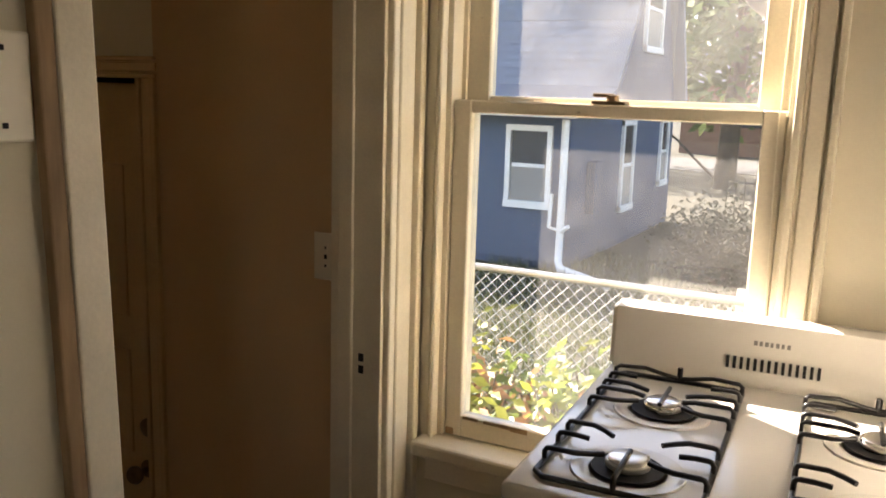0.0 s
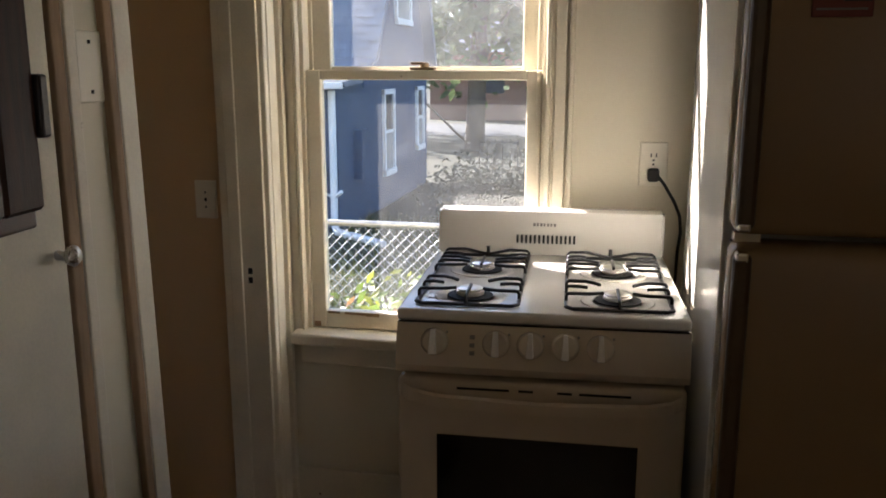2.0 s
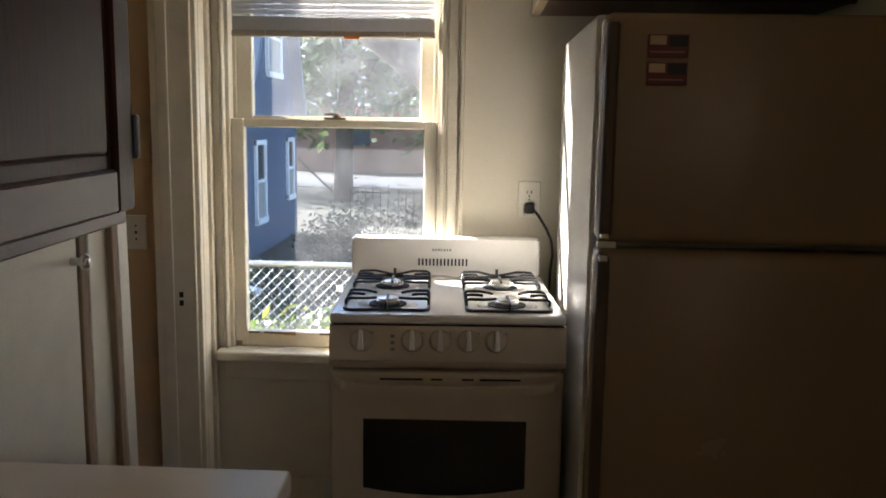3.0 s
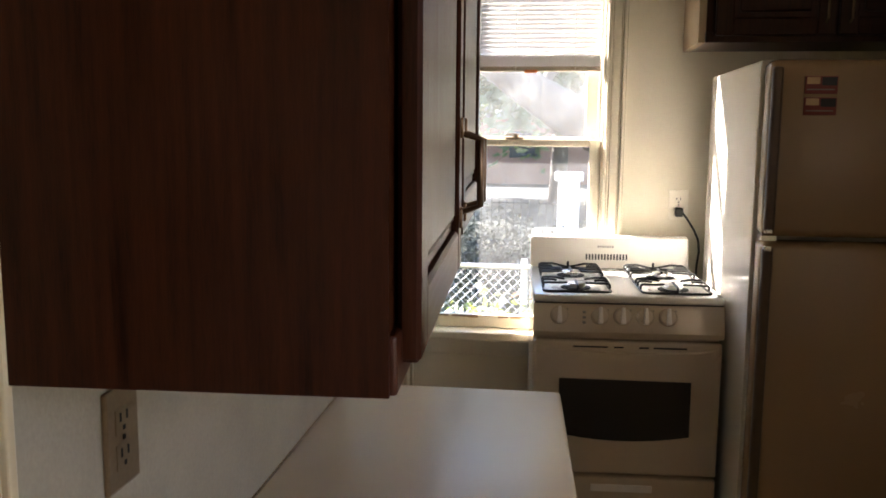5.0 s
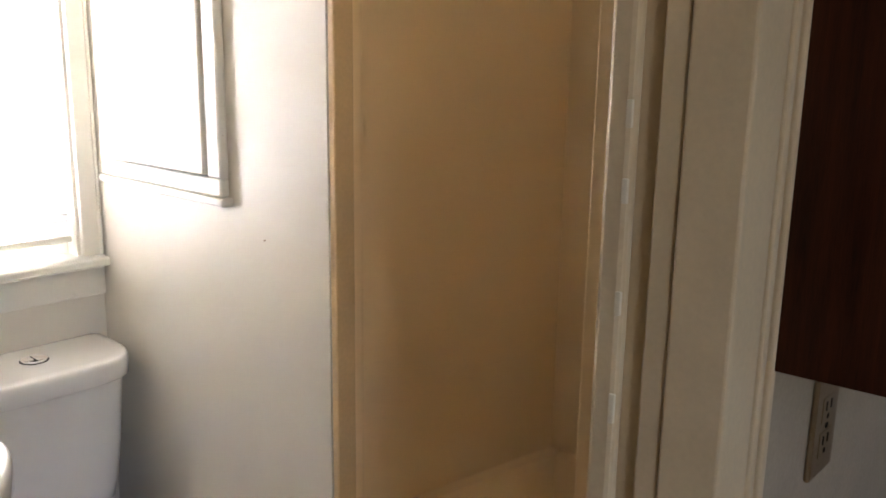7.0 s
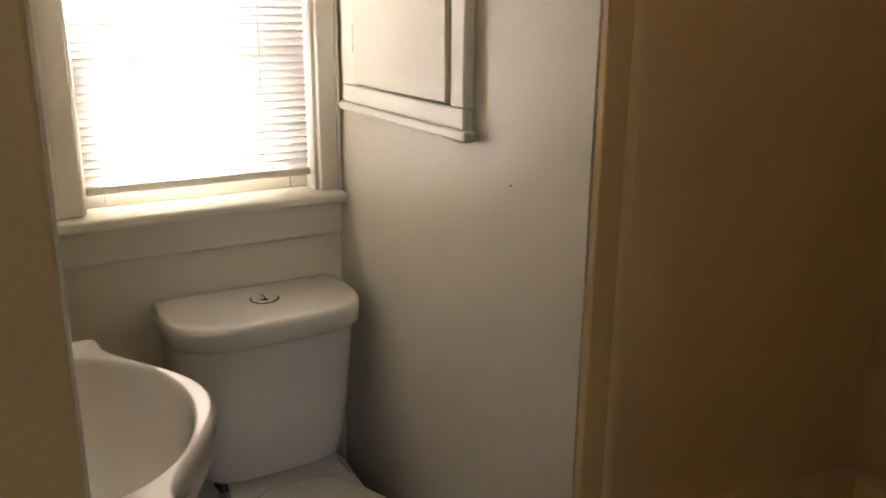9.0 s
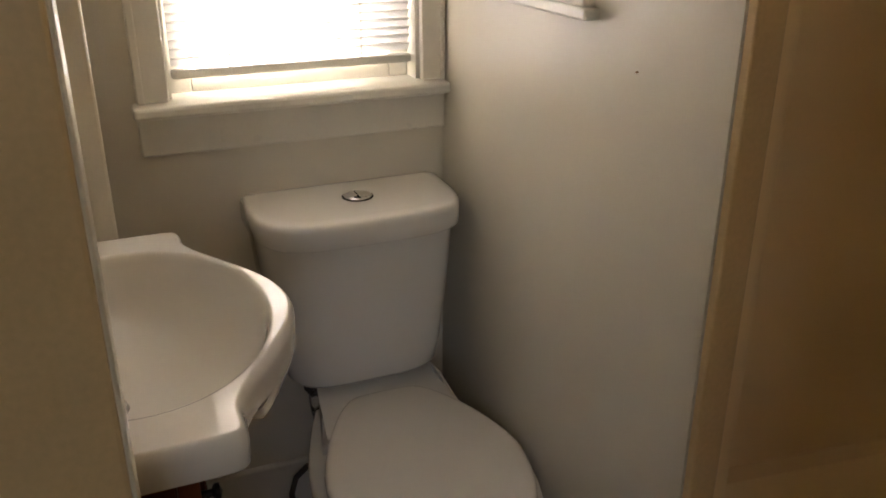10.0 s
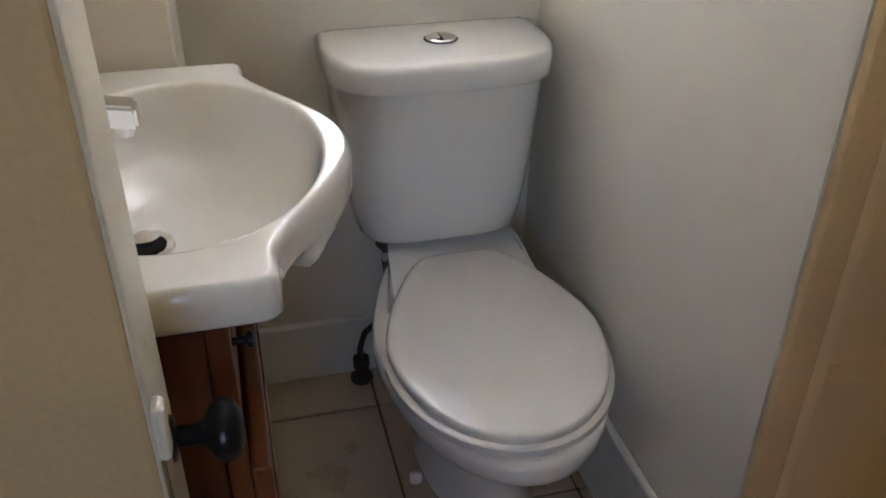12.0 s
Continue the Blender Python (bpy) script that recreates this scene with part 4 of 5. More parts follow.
toilet = thing("toilet", (-1.60, TY, BF), "white two-piece porcelain toilet with the lid down", "toilet")


TK = -2.798


def d_ring(z, back, front, half, n=36, sq=4.2, corner=0.012):
    """A ring flat at the back and bowed at the front; x runs from back to front."""
    pts = []
    for i in range(n + 1):
        u = -1 + 2 * i / n
        a = u * math.pi / 2
        pts.append((back + corner + (front - back - corner) * abs(math.cos(a)) ** (2 / sq) if abs(u) < 1 else back + corner, TK + half * math.copysign(abs(math.sin(a)) ** (2 / sq), u), z))
    pts.append((back, TK + half - corner, z))
    pts.append((back, TK - half + corner, z))
    return pts


tank = loft([d_ring(0.474, -1.950, -1.806, 0.134), d_ring(0.478, -1.953, -1.796, 0.145), d_ring(0.488, -1.954, -1.788, 0.152), d_ring(0.53, -1.956, -1.780, 0.159), d_ring(0.62, -1.957, -1.774, 0.170), d_ring(0.776, -1.958, -1.768, 0.184)])
part("tank", tank, M_PORC, toilet, smooth=45)
lid = loft([d_ring(0.775, -1.960, -1.762, 0.183), d_ring(0.773, -1.962, -1.752, 0.190), d_ring(0.777, -1.963, -1.748, 0.193), d_ring(0.808, -1.963, -1.748, 0.193), d_ring(0.8155, -1.9625, -1.7495, 0.1915), d_ring(0.8195, -1.961, -1.753, 0.188), d_ring(0.821, -1.958, -1.758, 0.183), d_ring(0.8214, -1.95, -1.775, 0.170)])
tl = part("tank_lid", lid, M_PORC, toilet, smooth=50)
part("flush_button", lathe([(0.026, 0.0), (0.026, 0.004), (0.023, 0.006), (0.021, 0.0045), (0.0, 0.005)], (-1.868, TK + 0.006, 0.820), n=26), M_CHROME, tl, "chrome dual flush button", smooth=40)
part("button_gap", lathe([(0.029, 0.0), (0.029, 0.0012), (0.025, 0.0014)], (-1.868, TK + 0.006, 0.8205), n=26), M_SLOT, tl)
part("button_split", box(-1.888, -1.848, TK + 0.0055, TK + 0.0065, 0.8245, 0.8258), M_SLOT, tl)


def egg(z, back, front, half, n=40, flat=0.09, fl=0.5):
    """An egg outline: blunt at the back (towards -x), rounded at the front."""
    mid = back + (front - back) * 0.50
    pts = []
    for i in range(n):
        a = 2 * math.pi * i / n
        c, s = math.cos(a), math.sin(a)
        if c >= 0:
            x, y = mid + (front - mid) * c, half * s
        else:
            x, y = mid + (mid - back) * c, half * math.copysign(abs(s) ** 0.34, s) * (1 - 0.42 * abs(c) ** 1.4)
        pts.append((x, TY + y, z))
    return pts


bowl = loft([egg(BF, -1.90, -1.47, 0.105), egg(BF + 0.02, -1.90, -1.475, 0.10), egg(0.19, -1.90, -1.49, 0.095), egg(0.26, -1.92, -1.44, 0.120), egg(0.31, -1.94, -1.375, 0.160), egg(0.34, -1.945, -1.328, 0.175), egg(0.36, -1.945, -1.310, 0.183), egg(0.385, -1.945, -1.306, 0.185), egg(0.395, -1.943, -1.311, 0.182), egg(0.398, -1.940, -1.322, 0.178)])
part("bowl", bowl, M_PORC, toilet, smooth=60)
deck = loft([[(x, TY + s * h, z + dz) for x, s, h, dz in ((-1.945, -1, 0.112, up), (-1.80, -1, 0.118, up), (-1.70, -1, 0.145, 0), (-1.70, 1, 0.145, 0), (-1.80, 1, 0.118, up), (-1.945, 1, 0.112, up))] for z, up in ((0.36, 0), (0.424, 0.046))])
bmesh.ops.bevel(deck, geom=deck.edges[:], offset=0.010, segments=2, affect="EDGES")
part("deck", deck, M_PORC, toilet, smooth=45)
seat = loft([egg(0.400, -1.775, -1.328, 0.177), egg(0.400, -1.775, -1.326, 0.180), egg(0.412, -1.775, -1.326, 0.180), egg(0.414, -1.775, -1.330, 0.176)])
part("seat", seat, M_SEAT, toilet, smooth=50)
lidm = loft([egg(0.417, -1.790, -1.340, 0.170), egg(0.418, -1.790, -1.336, 0.174), egg(0.4275, -1.790, -1.336, 0.174), egg(0.4315, -1.789, -1.3375, 0.1725), egg(0.4335, -1.786, -1.342, 0.168), egg(0.4340, -1.780, -1.350, 0.160), egg(0.4341, -1.74, -1.41, 0.11)])
bmesh.ops.rotate(lidm, verts=lidm.verts, cent=(-1.56, TY, 0.424), matrix=Matrix.Rotation(radians(3.8), 3, "Y"))
bmesh.ops.translate(lidm, verts=lidm.verts, vec=(0, 0, 0.008))
part("seat_lid", lidm, M_SEAT, toilet, "closed glossy seat lid", smooth=60)
part("bolt_cap", lathe([(0.013, 0), (0.012, 0.01), (0.0, 0.016)], (-1.62, TY - 0.118, BF), n=14), M_PORC, toilet)
valve = thing("water_supply_valve", (-1.925, -2.945, BF), "small metal supply valve with a dark hose on the floor", "valve")
part("stem", lathe([(0.024, 0.0), (0.024, 0.006), (0.010, 0.009), (0.010, 0.03), (0.017, 0.032), (0.017, 0.055), (0.0, 0.057)], (-1.925, -2.945, BF), n=16), M_STEELHOSE, valve, smooth=40)
part("valve_handle", loft([ring(-1.925, -2.945, BF + 0.03 + dz, 0.020, 0.013, 14) for dz in (0, 0.02)]), M_STEELHOSE, valve)
hose = [(-1.925, -2.945, BF + 0.05), (-1.925, -2.946, 0.16), (-1.922, -2.935, 0.20), (-1.918, -2.910, 0.225), (-1.912, -2.875, 0.235), (-1.905, -2.850, 0.27), (-1.90, -2.865, 0.37), (-1.89, -2.905, 0.43), (-1.885, -2.915, 0.505)]
part("hose", rod(hose, 0.0065, 8), M_STEELHOSE, valve, smooth=60)

# ---------------------------------------------------------------- bathroom: sink on a vanity
sink = thing("vanity_sink", (-1.45, -3.25, 0.77), "white ceramic sink top with a bowed basin", "sink")
SXc, SZ = -1.449, 0.856


def front_edge(x):
    """The y of the front rim: straight wings and a bow in the middle."""
    u = abs(x - SXc)
    if u > 0.235:
        return -3.116
    t = (math.cos(math.pi * min(u / 0.235, 1)) + 1) / 2
    return -3.116 + 0.105 * t ** 0.70


def corner_arc(cx, cy, r, a0, a1, k=6):
    return [(cx + r * math.cos(radians(a0 + (a1 - a0) * i / k)), cy + r * math.sin(radians(a0 + (a1 - a0) * i / k))) for i in range(k + 1)]


XL, XR, YBK, RC = SXc - 0.287, SXc + 0.287, -3.448, 0.020
front = [(SXc + 0.258 - 0.516 * i / 86, front_edge(SXc + 0.258 - 0.516 * i / 86)) for i in range(87)]
outline = [(XL + 0.574 * i / 24, YBK) for i in range(24)] + [(XR, YBK + (-3.116 - RC - YBK) * i / 16) for i in range(16)]
outline += corner_arc(XR - RC, -3.116 - RC, RC, 0, 90) + front + corner_arc(XL + RC, -3.116 - RC, RC, 90, 180)
outline += [(XL, -3.116 - RC + (YBK + 3.116 + RC) * i / 16) for i in range(1, 16)]
for _ in range(2):
    outline = [tuple((outline[i - 1][c] + 2 * outline[i][c] + outline[(i + 1) % len(outline)][c]) / 4 for c in (0, 1)) for i in range(len(outline))]
normals = []
for i in range(len(outline)):
    p, q = Vector(outline[i - 1]), Vector(outline[(i + 1) % len(outline)])
    d = (q - p).normalized()
    normals.append(Vector((-d.y, d.x)))
BCY, BRX, BRY = -3.207, 0.222, 0.166


def outline_ring(inset, dz, under=0.0):
    """The sink's outline drawn inwards; under deepens it below the bow alone."""
    pts = []
    for (x, y), nrm in zip(outline, normals):
        bow = min(max((y + 3.100) / 0.05, 0.0), 1.0)
        pts.append((x + nrm.x * inset, y + nrm.y * inset, SZ + dz - under * bow))
    return pts


def basin_ring(k, dz):
    pts = []
    for x, y in outline:
        a = math.atan2((y - BCY) / BRY, (x - SXc) / BRX)
        pts.append((SXc + BRX * k * math.cos(a), BCY + BRY * k * math.sin(a), SZ + dz))
    return pts


sections = [outline_ring(0.030, -0.050, 0.062), outline_ring(0.022, -0.050, 0.052), outline_ring(0.013, -0.049, 0.034), outline_ring(0.005, -0.046, 0.016), outline_ring(0.0, -0.041, 0.006), outline_ring(0.0, -0.016), outline_ring(0.0012, -0.009), outline_ring(0.0045, -0.003), outline_ring(0.0075, -0.0003), outline_ring(0.009, 0.0), outline_ring(0.0105, 0.0)]
sections += [basin_ring(k, dz) for k, dz in ((1.012, 0.0), (1.0, -0.0002), (0.985, -0.0012), (0.972, -0.005), (0.96, -0.012), (0.945, -0.022), (0.92, -0.036), (0.88, -0.053), (0.82, -0.071), (0.74, -0.088), (0.64, -0.102), (0.52, -0.112), (0.38, -0.119), (0.24, -0.123), (0.10, -0.125))]
outer = loft(sections, cap=False)
outer.verts.ensure_lookup_table()
outer.faces.new(outer.verts[-len(outline):])
part("basin", outer, M_PORC, sink, smooth=50)
part("drain", lathe([(0.034, 0.0), (0.031, 0.005), (0.024, 0.003), (0.022, -0.002), (0.0, -0.002)], (SXc - 0.005, -3.258, SZ - 0.1215), n=22), M_CHROME, sink, "chrome drain ring", smooth=40)
# Near-black ring in place of the shadow between drain ring and plug.
part("drain_gap_shade", lathe([(0.0225, 0.0), (0.0225, 0.0045), (0.012, 0.0048)], (SXc - 0.005, -3.258, SZ - 0.1215), n=22), M_SLOT, sink)
part("drain_plug", lathe([(0.008, 0.0), (0.019, 0.012), (0.020, 0.015), (0.0, 0.021)], (SXc - 0.005, -3.258, SZ - 0.118), n=22), M_CHROME, sink, "chrome pop-up plug", smooth=40)
# Brass dot standing for a warm lamp's reflection in the basin.
part("lamp_glint", lathe([(0.006, 0.0), (0.006, 0.003)], (SXc, -3.352, SZ - 0.055), axis="y", n=12), M_BRASSPLATE, sink)
fau = thing("faucet", (SXc, -3.40, SZ), "chrome single-lever faucet on the sink", "faucet")
part("base", lathe([(0.027, 0.0), (0.025, 0.010), (0.022, 0.05), (0.020, 0.07)], (SXc, -3.40, SZ), n=20), M_CHROME, fau, smooth=40)
sp = loft([[(SXc - w, y, z - h), (SXc + w, y, z - h), (SXc + w, y, z + h), (SXc - w, y, z + h)] for y, z, w, h in ((-3.41, SZ + 0.062, 0.021, 0.016), (-3.31, SZ + 0.060, 0.019, 0.014), (-3.238, SZ + 0.048, 0.017, 0.013))])
bmesh.ops.bevel(sp, geom=sp.edges[:], offset=0.004, segments=2, affect="EDGES")
part("spout", sp, M_CHROME, fau, smooth=40)
part("aerator", lathe([(0.0, 0.0), (0.011, 0.0), (0.012, 0.014)], (SXc, -3.254, SZ + 0.026), n=14), M_CHROME, fau)
part("lever", box(SXc - 0.010, SXc + 0.010, -3.42, -3.33, SZ + 0.076, SZ + 0.088, 0.004), M_CHROME, fau)
van = thing("vanity_cabinet", (-1.45, -3.28, BF), "red-brown wooden vanity cabinet under the sink", "cabinet")
part("body", box(-1.715, -1.200, -3.448, -3.1900, BF, 0.70, 0.002), M_VANITY, van)
part("side_panel", box(-1.1995, -1.190, -3.448, -3.1920, BF, SZ - 0.050, 0.0015), M_VANITY, van)
part("face_frame", box(-1.678, -1.230, -3.1910, -3.1700, 0.62, 0.70, 0.002), M_VANITY, van)
for x0, x1 in ((-1.718, -1.678), (-1.230, -1.188)):
    part("stile", box(x0, x1, -3.1900, -3.1680, BF, SZ - 0.050, 0.002), M_VANITY, van)
for x0, x1 in ((-1.716, -1.456), (-1.450, -1.190)):
    d = part("door", box(x0, x1, -3.1670, -3.1460, BF + 0.03, 0.61, 0.004), M_VANITY, van)
    part("panel", box(x0 + 0.05, x1 - 0.05, -3.1465, -3.1430, BF + 0.09, 0.55, 0.002), M_VANITY, d)
part("knob", lathe([(0.004, 0.0), (0.004, 0.012), (0.009, 0.015), (0.009, 0.020), (0.0, 0.023)], (-1.215, -3.1680, SZ - 0.098), axis="y", n=14), M_KNOBDARK, van, "dark metal knob", smooth=50)

# ---------------------------------------------------------------- bathroom: inner door jamb with knob
AX, BX, EY = -1.022, -1.128, -3.226
door = thing("door_2", (-1.075, -3.40, BF), "thick cream painted door end with a black knob and worn latch", "door", kind="structure")
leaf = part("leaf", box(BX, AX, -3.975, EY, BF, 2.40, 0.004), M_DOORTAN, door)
part("edge_board", box(BX + 0.002, AX - 0.003, EY - 0.001, EY + 0.0035, BF, 2.36, 0.002), M_TRIM, leaf, "glossy white painted edge")
part("latch_bolt", box(AX - 0.022, AX - 0.002, EY + 0.002, EY + 0.012, 0.800, 0.850, 0.004), M_PLATE, leaf, "painted latch bolt")
part("worn_hole", box(AX - 0.016, AX - 0.004, EY + 0.0025, EY + 0.005, 0.700, 0.742, 0.001), M_SLOT, leaf)
part("worn_paint", box(AX - 0.018, AX - 0.003, EY + 0.0025, EY + 0.0046, 0.742, 0.800, 0.001), M_WORN, leaf)
part("knob", lathe([(0.021, 0.0), (0.019, 0.003), (0.009, 0.005), (0.009, 0.022), (0.013, 0.027), (0.024, 0.034), (0.028, 0.043), (0.025, 0.053), (0.014, 0.059), (0.0, 0.060)], (-1.098, EY + 0.003, 0.755), axis="y", n=24), M_KNOBDARK, leaf, "black round door knob", smooth=50)
# ---------------------------------------------------------------- outdoors
GZ = -1.0
M_GROUND = material("leaf_strewn_grass", (0.050, 0.042, 0.024), 0.95, dark=(0.016, 0.020, 0.009), scale=0.6, fine=9, bump=0.4)
M_SIDING = material("blue_painted_siding", (0.045, 0.078, 0.145), 0.5, vary=0.15, scale=1.5, fine=30)
M_SHINGLE = material("grey_blue_roof_shingle", (0.19, 0.21, 0.25), 0.85, vary=0.25, scale=2, fine=40, bump=0.3, island=0.12)
M_WHITEOUT = material("white_outdoor_paint", (0.78, 0.78, 0.76), 0.45, vary=0.06)
M_WINDARK = material("dark_house_window", (0.05, 0.06, 0.07), 0.06, vary=0.2)
M_CURTAIN = material("grey_window_screen", (0.28, 0.27, 0.25), 0.7, vary=0.15)
M_WIRE = material("galvanised_wire", (0.45, 0.45, 0.44), 0.4, metal=0.7, vary=0.15)
M_BARK = material("grey_brown_bark", (0.13, 0.10, 0.075), 0.9, dark=(0.05, 0.038, 0.028), scale=5, fine=40, bump=0.6, stretch=(3, 3, 0.6))
M_LEAF = translucent_material("green_leaf", (0.14, 0.19, 0.045), 0.45)
M_LEAFY = translucent_material("yellow_green_leaf", (0.25, 0.27, 0.045), 0.45)
M_NEEDLE = translucent_material("pine_foliage", (0.10, 0.13, 0.055), 0.3, 0.9)
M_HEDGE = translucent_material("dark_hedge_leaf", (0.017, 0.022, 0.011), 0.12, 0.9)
M_DRY = translucent_material("dry_leaf", (0.33, 0.17, 0.08), 0.3)
M_ROAD = material("asphalt", (0.06, 0.06, 0.062), 0.9, vary=0.2, scale=1, fine=60)
M_IRON = material("black_iron", (0.02, 0.02, 0.02), 0.5)
M_BRICKH = material("red_brown_far_wall", (0.28, 0.16, 0.12), 0.8, vary=0.2, scale=2)
M_BIN = material("blue_plastic", (0.05, 0.20, 0.35), 0.5)
solo("ground", box(-260, 260, 0.15, 420, GZ - 0.3, GZ), M_GROUND, "leaf-strewn grassy ground", "ground", kind="structure")
solo("ground_west", box(-260, -2.12, -260, 0.15, GZ - 0.3, GZ), M_GROUND, "grassy ground beside the house", "ground", kind="structure")
solo("road", box(-60, 60, 27, 33, GZ, GZ + 0.02), M_ROAD, "grey asphalt street beyond the yard", "road", kind="structure")
rng = random.Random(7)


def leaves(centres, count, spread, size, flat=0.6):
    """Many small bent leaves round the given centres, as one mesh."""
    verts, faces = [], []
    for c in centres:
        for _ in range(count):
            d = Vector((rng.gauss(0, 1), rng.gauss(0, 1), rng.gauss(0, 0.8))) * spread * 0.5
            p = Vector(c) + d
            u = Vector((rng.uniform(-1, 1), rng.uniform(-1, 1), rng.uniform(-flat, flat))).normalized()
            v = u.orthogonal().normalized()
            s = size * rng.uniform(0.6, 1.3)
            k = len(verts)
            verts += [p - u * s, p + v * s * 0.45 + Vector((0, 0, s * 0.15)), p + u * s, p - v * s * 0.45]
            faces += [(k, k + 1, k + 2), (k, k + 2, k + 3)]
    bm = bmesh.new()
    vs = [bm.verts.new(p) for p in verts]
    for f in faces:
        bm.faces.new([vs[i] for i in f])
    return bm


def tree(name, x, y, height, radius, mat_, label, leaf=0.16, clumps=60, count=42, trunk=0.22, low=0.3):
    t = thing(name, (x, y, GZ), label, "tree")
    bm = bmesh.new()
    top = GZ + height
    pts = [(x + rng.uniform(-0.1, 0.1) * i, y + rng.uniform(-0.1, 0.1) * i, GZ + height * 0.9 * i / 5) for i in range(6)]
    rings_ = []
    for i, p in enumerate(pts):
        r = trunk * (1 - 0.16 * i)
        rings_.append([(p[0] + r * math.cos(a * math.pi / 5), p[1] + r * math.sin(a * math.pi / 5), p[2]) for a in range(10)])
    loft(rings_, bm=bm)
    centres = []
    for i in range(clumps):
        h = rng.uniform(low, 1.0)
        rr = radius * (1.15 - h) ** 0.6 * math.sqrt(rng.uniform(0.05, 1))
        a = rng.uniform(0, 2 * math.pi)
        c = (x + rr * math.cos(a), y + rr * math.sin(a), GZ + height * h)
        centres.append(c)
        if i % 3 == 0:
            k = min(4, int(h * 5))
            rod([pts[k], ((pts[k][0] + c[0]) / 2, (pts[k][1] + c[1]) / 2, (pts[k][2] + c[2]) / 2 + 0.2), c], 0.035, 5, bm)
    part("trunk", bm, M_BARK, t, smooth=60)
    part("crown", leaves(centres, count, radius * 0.36, leaf), mat_, t)
    return t


# neighbouring blue house with a flared gambrel roof
HX, HW = -3.45, -10.5
prof = [(9.0, 1.12), (9.9, 1.17), (10.7, 1.45), (11.4, 2.45), (11.9, 3.7), (12.9, 4.9), (13.9, 3.7), (14.45, 2.45), (15.0, 1.30)]
house = thing("house", (-7, 12, GZ), "blue-sided neighbouring house with a gambrel roof", "house")
gable = loft([[(x, 9.25, GZ), (x, 9.25, 1.10)] + [(x, y, z) for y, z in prof[1:]] + [(x, 15.0, GZ)] for x in (HW, HX)])
body = part("wall", gable, M_SIDING, house)
for i in range(16):
    z = GZ + 0.1 + i * 0.13
    part("siding_board", loft([[(x, 9.25, z + 0.13), (x, 9.232, z), (x, 9.25, z)] for x in (HW, HX + 0.004)]), M_SIDING, body)
for i in range(24):
    z = GZ + 0.1 + i * 0.13
    y1 = 15.0 if z < 1.3 else (14.9 - (z - 1.3) * 0.5)
    y0 = 9.25 if z < 1.1 else (10.75 + max(0, z - 1.5) * 0.62)
    part("siding_board", loft([[(HX, y, z + 0.13), (HX + 0.018, y, z), (HX, y, z)] for y in (y0, y1)]), M_SIDING, body)
roof = part("roof", loft([[(x, y - (0.12 if i < 4 else -0.12 if i > 4 else 0), z + 0.05) for i, (y, z) in enumerate(prof)] + [(x, y, z - 0.02) for y, z in reversed(prof)] for x in (HW - 0.2, HX + 0.22)]), M_SHINGLE, house)
sh = bmesh.new()
for (ya, za), (yb, zb) in zip(prof[:5], prof[1:5]):
    steps = max(2, int(math.hypot(yb - ya, zb - za) / 0.14))
    for k in range(steps):
        y = ya + (yb - ya) * k / steps - 0.13
        z = za + (zb - za) * k / steps + 0.062
        y2 = ya + (yb - ya) * (k + 1) / steps - 0.13
        z2 = za + (zb - za) * (k + 1) / steps + 0.062
        x = HX + 0.21 - (0.15 if k % 2 else 0)
        while x > -9.0:
            x2 = x - 0.30
            vs = [sh.verts.new(p) for p in ((x, y - 0.012, z + 0.004), (x2 + 0.012, y - 0.012, z + 0.004), (x2 + 0.012, y2, z2), (x, y2, z2))]
            sh.faces.new(vs)
            x = x2
tagged(part("shingle_courses", sh, M_SHINGLE, roof), kind="stuff")
part("rake_board", loft([[(HX + 0.20, y - 0.06, z - 0.10), (HX + 0.24, y - 0.06, z - 0.10), (HX + 0.24, y - 0.06, z + 0.03), (HX + 0.20, y - 0.06, z + 0.03)] for y, z in prof[1:6]]), M_SIDING, house)


def house_window(axis, face, a0, a1, z0, z1, name="window"):
    fr_ = bmesh.new()
    sign = 1 if axis == "x" else -1

    def b(u0, u1, w0, w1, d0, d1, into=None):
        f0, f1 = sorted((face + sign * d0, face + sign * d1))
        return box(f0, f1, u0, u1, w0, w1, 0.0, into) if axis == "x" else box(u0, u1, f0, f1, w0, w1, 0.0, into)
    b(a0, a0 + 0.07, z0, z1, 0, 0.06, fr_), b(a1 - 0.07, a1, z0, z1, 0, 0.06, fr_)
    b(a0, a1, z0 - 0.04, z0 + 0.06, 0, 0.08, fr_), b(a0, a1, z1 - 0.08, z1, 0, 0.061, fr_)
    b(a0 + 0.1, a1 - 0.1, (z0 + z1) / 2 - 0.025, (z0 + z1) / 2 + 0.025, 0, 0.05, fr_)
    w = part(name, fr_, M_WHITEOUT, house)
    part("pane", b(a0 + 0.08, a1 - 0.08, (z0 + z1) / 2, z1 - 0.05, 0.01, 0.03), M_WINDARK, w)
    part("pane", b(a0 + 0.08, a1 - 0.08, z0 + 0.03, (z0 + z1) / 2, 0.01, 0.03), M_CURTAIN, w)


house_window("y", 9.25, -4.36, -3.68, -0.14, 0.96)
house_window("x", HX, 12.5, 13.6, 2.15, 3.5)
house_window("x", HX, 11.6, 12.3, -0.42, 1.0)
house_window("x", HX, 14.0, 14.6, -0.2, 1.0)
part("meter_box", box(HX, HX + 0.14, 10.0, 10.35, -0.3, 0.45, 0.01), M_SIDING, house)
ds = part("downspout", rod([(HX - 0.04, 9.17, 1.05), (HX - 0.04, 9.17, -0.45), (HX - 0.04, 9.15, -0.85), (HX + 0.05, 9.0, -0.93), (HX + 0.9, 8.4, -0.95)], 0.055, 8), M_WHITEOUT, house, "white plastic downspout", smooth=60)
